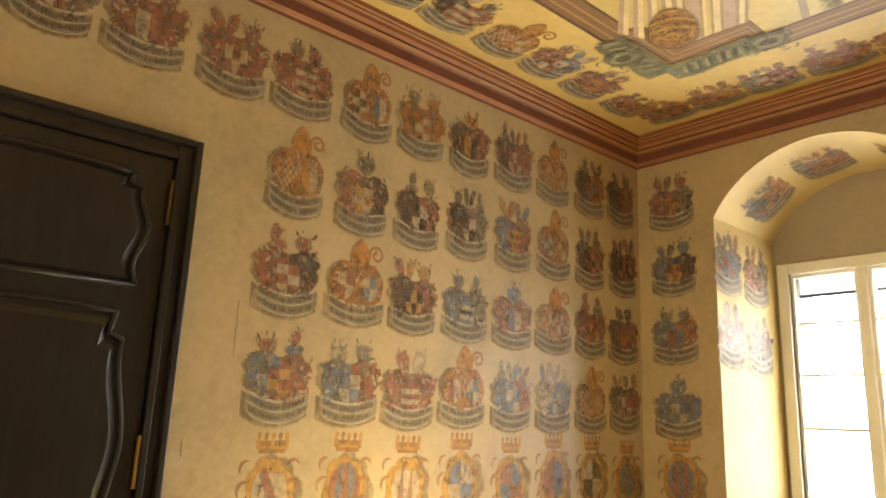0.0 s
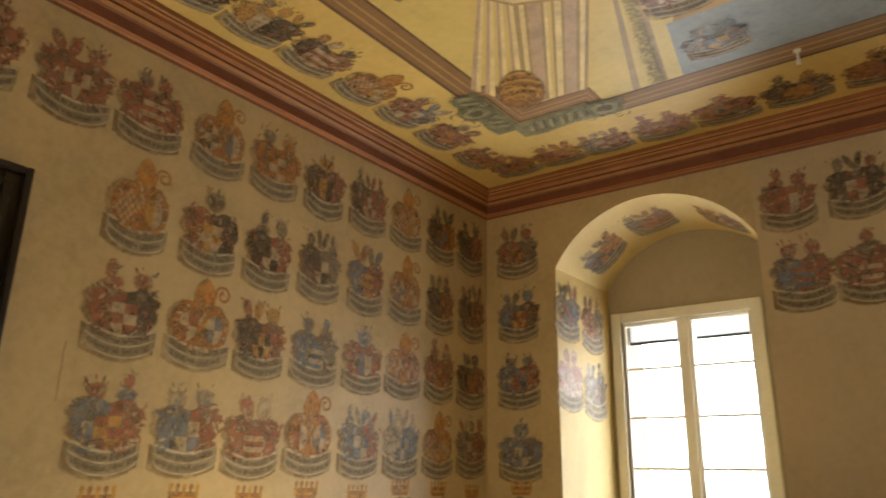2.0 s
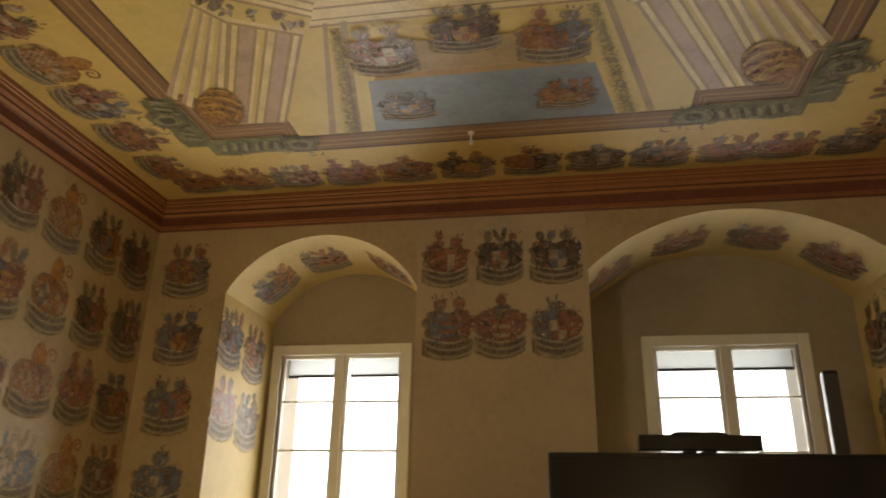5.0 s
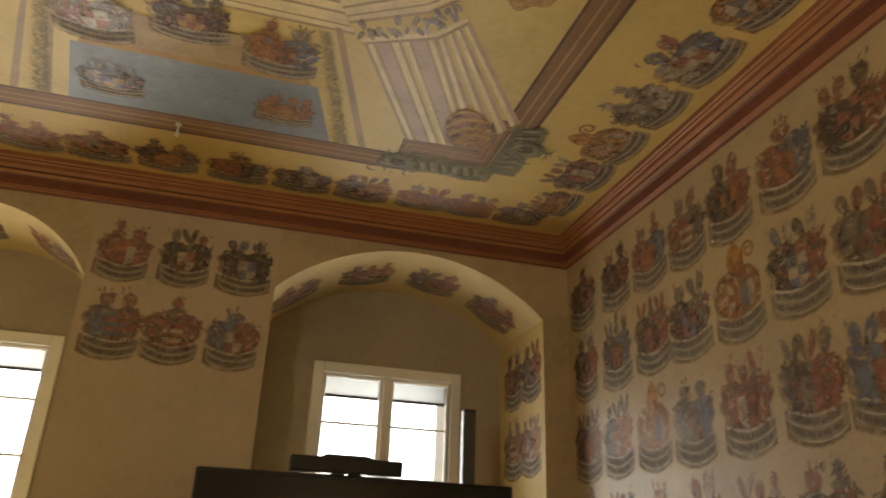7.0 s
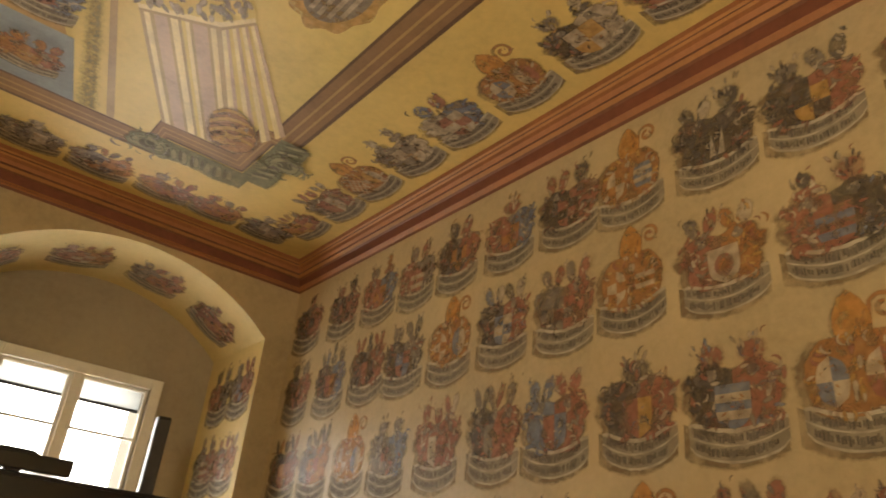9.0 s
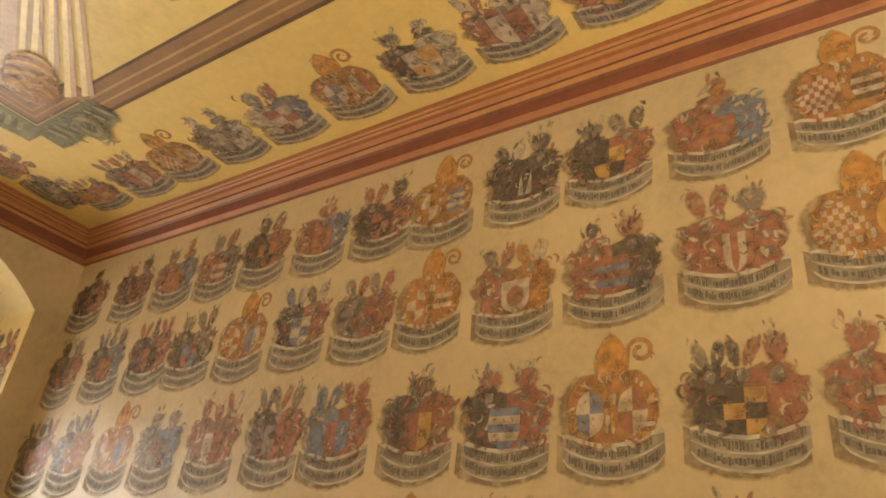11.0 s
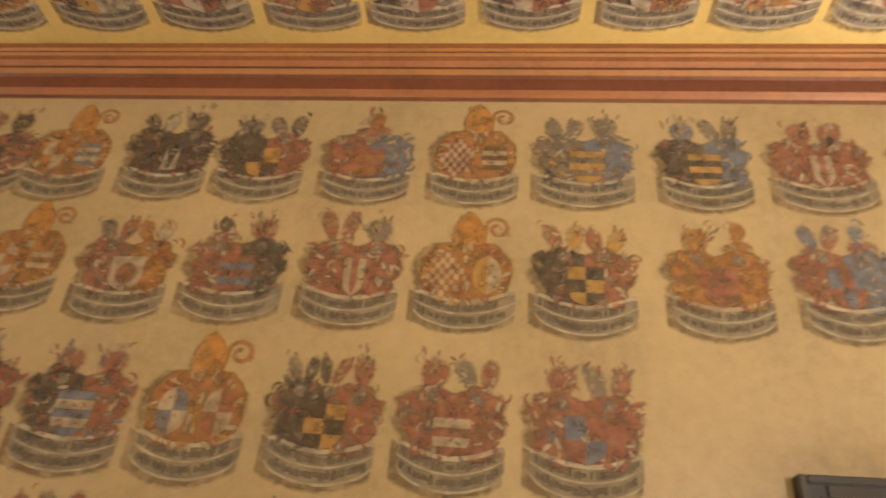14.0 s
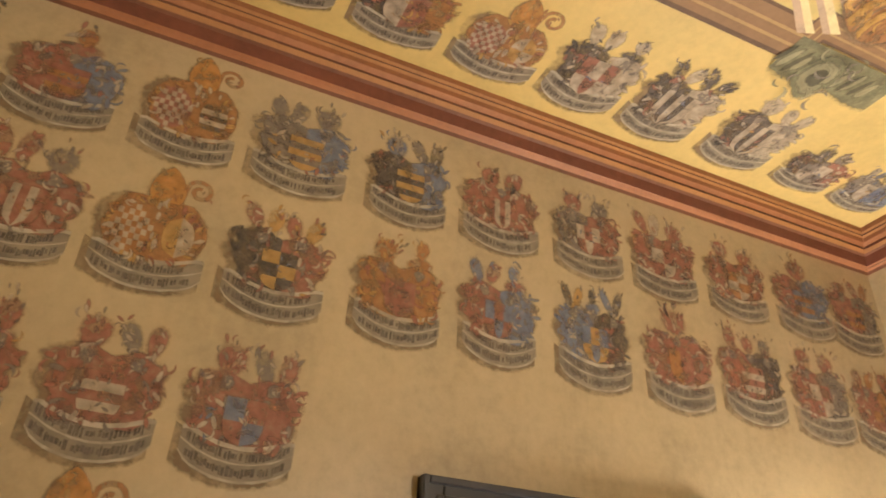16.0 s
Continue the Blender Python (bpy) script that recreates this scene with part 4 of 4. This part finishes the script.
def coat(m, w, h, code, seed, where, group):
    """One painted coat of arms. m puts its foot on the wall or ceiling; code gives kind and colours."""
    rng = random.Random(seed)
    kind, c = code[0], "".join(k for k in code[1:] if k in NAMES)
    names = [NAMES[k] for k in dict.fromkeys(c)]
    tint = names[0] if len(names) == 1 else ", ".join(names[:-1]) + " and " + names[-1]
    label = {"h": f"{tint} coat of arms", "m": f"golden mitre over {tint} ovals",
             "c": f"crowned golden cartouche, {tint} shield"}[kind]
    root = thing("coat_of_arms", label + " painted" + where, "wall painting", m @ pose(0, 0, 0.00023 * (seed % 2)) @ Matrix.Diagonal((1, 1, 0.4, 1)), group)
    if kind == "c":
        cy = h * 0.36
        Build().poly(blob(rng, 0.022, cy - 0.014, w * 0.47, h * 0.43, 8, 0.16), 0.003, 0.25).done("outline", SHADE, root)
        frame_ = Build().poly(blob(rng, 0, cy, w * 0.385, h * 0.375, 8, 0.12), 0.005, 0.10).done("cartouche", GOLD, root, "golden scrolled cartouche")
        for s in (-1, 1):
            for v, size in ((0.62, 0.13), (0.40, 0.15), (0.16, 0.10)):
                Build().comma(s * w * 0.36, h * v, w * size * 1.1, 0.4 if s > 0 else 1.3, 0.0058).done("scrollwork", CARTOUCHE, root)
        for shade, lift in (("o", 0.0068), ("y", 0.0080)):
            dabs(frame_, rng, "cartouche_stroke", PAINT[shade], [(w * 0.35 * math.cos(t), cy + h * 0.34 * math.sin(t), t + 1.6) for t in (rng.uniform(0, 6.3) for _ in range(11))], w * 0.06, lift)
        shield_parts(root, rng, 0, cy, w * 0.56, h * 0.60, c[:2], 0.009, oval=True, pattern=int(code[-1]) if code[-1].isdigit() else rng.choice((0, 5, 0, 1)))
        crown = Build().poly([(-w * 0.20, h * 0.77), (w * 0.20, h * 0.77), (w * 0.26, h * 0.90), (-w * 0.26, h * 0.90)], 0.007).done("crown", CARTOUCHE, root, "orange gold crown")
        for k in range(5):
            x = w * (-0.22 + 0.11 * k)
            Build().poly([(x - w * 0.035, h * 0.82), (x + w * 0.035, h * 0.82), (x + w * 0.022, h * 0.90), (x + w * 0.045, h * 0.965), (x, h * 0.99), (x - w * 0.030, h * 0.955), (x - w * 0.018, h * 0.90)], 0.008 + 0.0003 * (k % 2)).done("crown_leaf", (GOLD, CARTOUCHE)[k % 2], crown)
        Build().poly([(-w * 0.25, h * 0.815), (w * 0.25, h * 0.815), (w * 0.23, h * 0.845), (-w * 0.23, h * 0.845)], 0.0095).done("crown_rim", GOLD, crown)
        return root
    ribbon(root, rng, w, h)
    if kind == "m":
        def bell(grow, dx):
            side = [(0.15, 0.69), (0.27, 0.685), (0.37, 0.63), (0.425, 0.54), (0.445, 0.43), (0.425, 0.32), (0.375, 0.23), (0.28, 0.18)]
            side = [(r * (1 + 0.04 * math.sin(2.4 * k)), v) for k, (r, v) in enumerate(side)]
            return [(w * r * grow + dx, h * v) for r, v in side] + [(-w * r * grow + dx, h * v) for r, v in reversed(side)]

        Build().poly(bell(1.14, -0.014), 0.0045, 0.22).done("outline", SHADE, root)
        Build().poly(bell(1.0, 0.0), 0.0065, 0.12).done("cartouche", CARTOUCHE, root)
        dabs(root, rng, "cartouche_rim", CARTOUCHE, [(w * 0.42 * math.cos(t), h * (0.43 + 0.235 * math.sin(t)), t + 1.6) for t in (rng.uniform(0, 6.3) for _ in range(16))], w * 0.09, 0.0069)
        for shade, lift in (("r", 0.0075), ("y", 0.0086), ("w", 0.0099)):
            spots = [(w * 0.38 * math.cos(t), h * (0.42 + 0.24 * math.sin(t)), t + 0.5) for t in (rng.uniform(0, 6.3) for _ in range(14))] + [(w * rng.uniform(-0.05, 0.05), h * rng.uniform(0.25, 0.65), 1.5) for _ in range(5)]
            dabs(root, rng, "cartouche_stroke", PAINT[shade], spots, w * 0.075, lift)
        if "x" in code:
            chequers(root, -w * 0.20, h * 0.41, w * 0.36, h * 0.36, c[0], "w", 0.011)
        else:
            shield_parts(root, rng, -w * 0.20, h * 0.41, w * 0.27, h * 0.32, c[0] + "w", 0.011, oval=True)
        shield_parts(root, rng, w * 0.20, h * 0.41, w * 0.27, h * 0.32, c[1] + ("w" if c[1] != "w" else "r"), 0.011, oval=True, pattern=2 if c[1] == "k" else -1)
        cx = w * 0.02
        half = [(0.125, 0.65), (0.158, 0.69), (0.168, 0.75), (0.150, 0.82), (0.112, 0.88), (0.060, 0.93), (0.0, 0.965)]
        mitre = [(cx + w * r, h * v) for r, v in half] + [(cx - w * r, h * v) for r, v in reversed(half[:-1])]
        Build().poly([(cx + (x - cx) * 1.09 - 0.005, h * 0.81 + (y - h * 0.81) * 1.08) for x, y in mitre], 0.006, 0.3).done("mitre_outline", SHADE, root)
        cap = Build().poly(mitre, 0.0085, 0.16).done("mitre", MITRE, root, "rounded orange-gold bishop's mitre")
        dabs(cap, rng, "mitre_stroke", PAINT["y"], [(cx + w * rng.uniform(-0.10, 0.0), h * rng.uniform(0.72, 0.90), rng.uniform(1.2, 1.9)) for _ in range(5)], w * 0.06, 0.0095)
        dabs(cap, rng, "mitre_stroke", PAINT["o"], [(cx + w * rng.uniform(0.05, 0.14), h * rng.uniform(0.70, 0.88), rng.uniform(1.2, 1.9)) for _ in range(5)], w * 0.055, 0.0105)
        turns = [(2.6 - 7.6 * i / 22, 0.125 - 0.0042 * i) for i in range(23)]
        hook = [(w * (0.29 + r * math.cos(t)), h * 0.805 + w * r * math.sin(t)) for t, r in turns]
        stem = [(w * 0.15, h * 0.66), (w * 0.155, h * 0.73)]
        line = stem + hook
        out = [(x + w * 0.026 * math.cos(t), y + w * 0.026 * math.sin(t)) for (x, y), t in zip(line, [3.14, 3.0] + [t for t, _ in turns])]
        inn = [(2 * x - a, 2 * y - f) for (x, y), (a, f) in zip(line, out)]
        crozier = Build().rows([out, line, inn], (0.8, 0.0, 0.8), 0.0075).done("crozier", PAINT["o"], root, "curled golden crook of a crozier")
        dabs(crozier, rng, "crook_stroke", PAINT["r"], [(w * (0.32 + rng.uniform(-0.08, 0.08)), h * (0.80 + rng.uniform(-0.06, 0.06)), rng.uniform(0, 6)) for _ in range(4)], w * 0.035, 0.0108)
        return root
    # helm, mantling and crest
    left, right, f0, f1 = c[0], c[1], c[2], c[3]

    profile = [(0.175, 0.30), (0.24, 0.375), (0.32, 0.415), (0.41, 0.445), (0.50, 0.46), (0.57, 0.445), (0.63, 0.38), (0.67, 0.28), (0.675, 0.17), (0.64, 0.08)]

    def drape(s, grow, a0, ph):
        """Half of the mantling: lobed and broad at the shoulders, drawn in towards the scroll."""
        pts = []
        for k in range(30):
            q = k / 29 * (len(profile) - 1)
            a, f = profile[min(int(q), len(profile) - 2)], profile[min(int(q), len(profile) - 2) + 1]
            f = [a[m] + (f[m] - a[m]) * (q - min(int(q), len(profile) - 2)) for m in (0, 1)]
            lobe = 1 + 0.13 * abs(math.sin(k * 0.43 + ph)) - 0.07
            pts.append((s * w * f[1] * lobe * grow + a0, h * (0.42 + (f[0] - 0.42) * (0.5 + 0.5 * lobe))))
        return [(a0, h * 0.17)] + pts + [(a0, h * 0.62)]

    def inside(s, lo, hi):
        v = rng.uniform(0.20, 0.66)
        k = max(q for q in range(len(profile) - 2) if profile[q][0] <= v or q == 0)
        return s * w * max(0.05, profile[k][1] * rng.uniform(lo, hi)), h * v, rng.uniform(0, 6.3)

    phase = rng.uniform(0, 3.1)
    for s, col in ((-1, left), (1, right)):
        Build().poly(drape(s, 1.17, -0.012, phase), 0.0045, 0.24, (-0.012, h * 0.40)).done("outline", SHADE, root)
        half = Build().poly(drape(s, 1.0, 0.0, phase), 0.0065, 0.16, (0.0, h * 0.40)).done("mantling", PAINT[col], root)
        deep = {"r": "g", "b": "g", "k": "r", "w": "g", "y": "o", "g": "k", "o": "r"}[col]
        spots = [inside(s, 0.25, 1.0) for _ in range(6)] + [inside(s, 0.92, 1.05) for _ in range(8)]
        for shade, size, lift, spots in ((deep, 0.088, 0.0078, [inside(s, 0.25, 1.0) for _ in range(9)]), (rng.choice(f0 + f1 + "r"), 0.075, 0.0092, [inside(s, 0.25, 1.0) for _ in range(5)]),
                                         (col, 0.082, 0.0102, spots), (FOLD[col], 0.070, 0.0116, [inside(s, 0.25, 0.98) for _ in range(8)])):
            dabs(half, rng, "mantling_stroke", PAINT[shade], spots, w * size, lift)
    number = rng.choice((1, 2, 2, 2, 3))
    for k, x in enumerate({1: (0.0,), 2: (-0.2, 0.2), 3: (-0.27, 0.0, 0.27)}[number]):
        tones = rng.choice((left + f1, right + f0, left + right, f0 + f1, "g" + left))
        crest(root, rng, w * x, h * rng.uniform(0.60, 0.64), w * (0.72, 0.52, 0.36)[number - 1], h * rng.uniform(0.26, 0.36), tones, 0.0050 + 0.0006 * k)
        helmet = Build().poly(blob(rng, w * x, h * 0.585, w * 0.062, h * 0.050, 4, 0.3, 16), 0.0132 + 0.001 * k, 0.35).done("helmet", PAINT["g"], root, "grey painted helmet")
        dabs(helmet, rng, "visor", PAINT["w"], [(w * (x + rng.uniform(-0.04, 0.04)), h * (0.585 + rng.uniform(-0.03, 0.03)), rng.uniform(0, 6)) for _ in range(3)], w * 0.03, 0.0162 + 0.0007 * k)
    shield_parts(root, rng, w * rng.uniform(-0.02, 0.02), h * 0.355, w * (0.42 if "ceiling" in where else 0.34), h * (0.38 if "ceiling" in where else 0.30), f0 + f1, 0.0128, pattern=int(code[-1]) if code[-1].isdigit() else -1)
    return root


SEED = [100]


def coats(wall, us, foot, w, h, codes):
    """A row of coats on one wall: places along it, the height of their foot, size and codes."""
    for u, code in zip(us, codes.split()):
        SEED[0] += 1
        rng = random.Random(SEED[0] + 5000)
        a = rng.uniform(-1.5, 1.5)
        z = foot + rng.uniform(-0.008, 0.008)
        m = {"W": pose(WEST, u, z, 90, 0, 90), "N": pose(u, NORTH, z, 90, 0, 0), "E": pose(EAST, u, z, 90, 0, -90)}[wall]
        coat(m @ pose(0, 0, 0, 0, 0, a), w * rng.uniform(0.91, 1.0), h * rng.uniform(0.95, 1.02), code, SEED[0], " on ochre plaster", "coats of arms on the walls")


def ceiling_coats(side, us, foot, w, h, codes):
    for u, code in zip(us, codes.split()):
        SEED[0] += 1
        m = ceiling_frame(foot, u, side) if side in "EW" else ceiling_frame(u, foot, side)
        coat(m, w, h, code, SEED[0], " on yellow ceiling", "coats of arms on the ceiling border")


COLS_W = [1.615, 1.97, 2.31, 2.66, 3.02, 3.37, 3.72, 4.07]
coats("W", [0.21, 0.56, 0.90, 1.27, 1.61, 1.97, 2.31, 2.66, 3.01, 3.36, 3.72, 4.06], 2.995, 0.325, 0.43, "hrk.wr hrg.wr hrr.wr hrr.rw hrr.wr mkb hoo.ow hkr.yk hkr.wr moyx hko.br hkr.kr")
coats("W", COLS_W, 2.525, 0.315, 0.44, "moyx hrk.yw hkr.wk hkg.wk hbr.yr mbo hkr.kr hkr.rk")
coats("W", COLS_W, 2.09, 0.335, 0.42, "hrk.wr mrb hkr.yk hbg.bw hrr.bw mow hrr.or hkr.ro")
coats("W", COLS_W, 1.65, 0.335, 0.425, "hbr.ry hbr.wb hrr.rw mrb hbr.bw hwb.bw mryx hgr.rw")
coats("W", COLS_W, 1.23, 0.31, 0.40, "cwr9 crb1 cwr6 cwb0 cbr0 crb5 ckw0 cgb0")
for z, code in ((2.977, "hrg.yr"), (2.535, "hbk.yr"), (2.093, "hbr.rb"), (1.632, "hbb.bw"), (1.23, "cbr")):
    coats("N", [-2.52], z, 0.345, 0.41, code)
coats("N", [-0.766, -0.419, -0.075], 2.997, 0.315, 0.42, "hrr.rw hkk.rw hkk.bw")
coats("N", [-0.743, -0.425, -0.084], 2.534, 0.32, 0.44, "hbr.rb hrr.rw hbr.rw")
coats("E", [4.03, 3.60, 3.22, 2.87, 2.53, 2.16, 1.80, 1.478, 1.103, 0.756, 0.372, -0.007, -0.381, -0.784, -1.166, -1.569, -1.946, -2.342, -2.743, -3.07], 2.972, 0.35, 0.46,
      "hkr.kr hkr.kr hrb.ro hrg.rw hkr.ko hrb.ro hkr.rk mob hkk.kw6 hkr.yk0 hrb.ro mrkx hgb.yg hkb.yk hrr.rw1 hgr.rw hrr.rw hrr.ow hrb.bo hrg.ro")
coats("E", [4.02, 3.63, 3.243, 2.906, 2.54, 2.18, 1.824, 1.49, 1.118, 0.745, 0.369, 0.003, -0.366, -0.775, -1.155, -1.554, -1.953, -2.328, -2.714, -3.06], 2.512, 0.345, 0.465,
      "hkr.rk hkb.ro hkr.rk hkg.rb mob hkr.bw hgr.gr moo hro.wr7 hrk.rb hrr.rw1 moyx hkr.yk3 hoo.ro8 hrb.rb hbk.yb hrr.or hrk.rw hrg.rw hro.ro")
coats("E", [4.02, 3.66, 3.30, 2.956, 2.57, 2.20, 1.86, 1.481, 1.131, 0.764, 0.384, 0.019, -0.349], 2.03, 0.345, 0.465,
      "hkr.ro hko.ro mob hgb.gr hrr.wr hkr.gr hbr.rb hkr.ry hkr.bw mbr hkr.ky3 hrr.rw2 hrr.rb")
coats("E", [4.02, 3.66, 3.30, 2.94, 2.57, 2.20, 1.86, 1.49, 1.13, 0.76, 0.384, 0.019, -0.349], 1.56, 0.345, 0.46,
      "hkr.ro hrg.wr hko.ro hgr.wr hrr.wr hgr.gr hbr.rb moy hkk.wr hkk.rw hrr.wr moyx hro.yr")
ceiling_coats("E", [3.36, 3.00, 2.616, 2.231, 1.823, 1.413, 1.009, 0.60, 0.219, -0.19, -0.60, -1.0], 1.88, 0.36, 0.43,
              "hgr.rw moyx hgw.gw hwb.rw mbw hkw.yw hrw.wr hrg.yr hkw.wr hkr.wr hko.wr mryx")
ceiling_coats("E", [-1.39, -1.78, -2.21], 1.88, 0.36, 0.50, "hkw.wr hkw.wk1 hkw.wk1")
ceiling_coats("N", [-1.332, -0.971, -0.592, -0.194, 0.184, 0.558], 4.135, 0.35, 0.40, "hro.or hor.og hkg.oy hog.rk hgg.gw hgo.ok")
ceiling_coats("W", [0.51, 0.86, 1.21, 1.56, 1.91, 2.258, 2.633, 2.978, 3.352], -2.63, 0.335, 0.42, "hkr.wr hkr.yr hkk.wr hyk.wk hyk.wk hkr.wr moyx hrb.wr hrr.or")
# clusters in the ceiling corners
for u, code in ((-2.36, "hro.or"), (-2.03, "hoy.or"), (-1.70, "hgr.wr"), (0.93, "hor.or"), (1.25, "hro.or"), (1.60, "hgg.gw")):
    ceiling_coats("N", [u], 4.12, 0.33, 0.36, code)
ceiling_coats("E", [3.74, -2.62, -2.98], 1.865, 0.33, 0.34, "hor.yr hkr.wg hgb.wb")
ceiling_coats("W", [3.74], -2.62, 0.33, 0.34, "hro.or")
# coats on the painted balcony and field
for x, y, w, h, code in ((-0.80, 3.36, 0.30, 0.30, "hkk.yb"), (0.02, 3.36, 0.30, 0.30, "hor.oy"), (-0.82, 2.93, 0.33, 0.42, "hrg.wr"), (-0.42, 2.80, 0.33, 0.36, "hkk.yr"), (-0.03, 2.93, 0.33, 0.42, "hob.or")):
    SEED[0] += 1
    coat(ceiling_frame(x, y, "N") @ pose(0, 0, 0.012), w, h, code, SEED[0], " on painted balcony", "coats of arms on the painted balcony")
ceiling_coats("W", [2.02, 1.0], -1.88, 0.34, 0.40, "hkk.wk hkr.wk")

# ---- coats in the window niches ----
def vault_point(x0, x1, spring, crown, s):
    half, rise = (x1 - x0) / 2, crown - spring
    rad = (half * half + rise * rise) / (2 * rise)
    a = math.asin(half / rad)
    t = -a + 2 * a * s
    return (x0 + x1) / 2 + (rad - 0.014) * math.sin(t), crown - rad + (rad - 0.014) * math.cos(t), t


for x0, x1, spring, crown, places in ((L0, L1, LS, LC, "0.16:hko.ok 0.42:hgr.or 0.74:hor.wo"), (R0, R1, RS, RC, "0.10:hor.or 0.37:hro.rw 0.62:hgr.or 0.87:hrr.or")):
    for item in places.split():
        s, code = item.split(":")
        x, z, t = vault_point(x0, x1, spring, crown, float(s))
        u, v = Vector((math.cos(t), 0, -math.sin(t))), Vector((0, -1, 0))
        m = Matrix((u, v, u.cross(v))).transposed().to_4x4()
        m.translation = (x, 4.88, z)
        SEED[0] += 1
        coat(m, 0.37, 0.48, code, SEED[0], " on niche vault", "coats of arms in the niches")
for x, turn, places in ((L0, 90, "4.42,2.53:hgb.br 4.80,2.50:hrg.rk 4.43,2.075:hrr.wr 4.80,2.04:hgk.gk"), (R1, -90, "4.47,2.57:hgr.rb 4.80,2.56:hrg.kr 4.49,2.09:hro.rw 4.80,2.09:hgr.wr")):
    for item in places.split():
        place, code = item.split(":")
        y, z = (float(q) for q in place.split(","))
        SEED[0] += 1
        coat(pose(x, y, z, 90, 0, turn), 0.35, 0.45, code, SEED[0], " on niche side", "coats of arms in the niches")


# ---- small wear on the plaster ----
def plaster_patch(m, w, h, mat, seed, label):
    rng = random.Random(seed)
    root = thing("plaster_patch", label, "plaster repair", m)
    Build().poly(blob(rng, 0, 0, w, h, 7, 0.35, 40), 0.0012).done("patch", mat, root)
    Build().tube([(w * 0.8 + 0.012 * math.sin(3.1 * i), h * (0.5 + 0.45 * i), 0.0010) for i in range(6)], 0.0016, 5).done("crack", SHADE, root)
    return root


plaster_patch(pose(WEST, 1.205, 1.50, 90, 0, 90), 0.035, 0.03, PLASTER_PALE, 3, "small pale plaster repair beside the black door")
plaster_patch(pose(WEST, 1.36, 1.85, 90, 0, 90), 0.05, 0.10, PLASTER, 5, "uneven plaster repair with a hairline crack")


# ---- white rod added in place of a bright glint on the ceiling band ----
hook = thing("glint_rod", "short white rod added at the bright glint on the painted ceiling band", "hook", pose(-0.517, 3.563, TOP - 0.004))
Build().tube([(0, 0, 0), (0, 0, -0.004)], 0.018, 14).done("rose", WHITE_WOOD, hook)
Build().tube([(0, 0, -0.004), (0, 0, -0.052)], 0.006, 10).done("rod", WHITE_WOOD, hook)
Build().tube([(0, 0, -0.052), (0, 0, -0.056), (0, 0, -0.070), (0, 0, -0.074)], 0.010, 12).done("knob", WHITE_WOOD, hook)
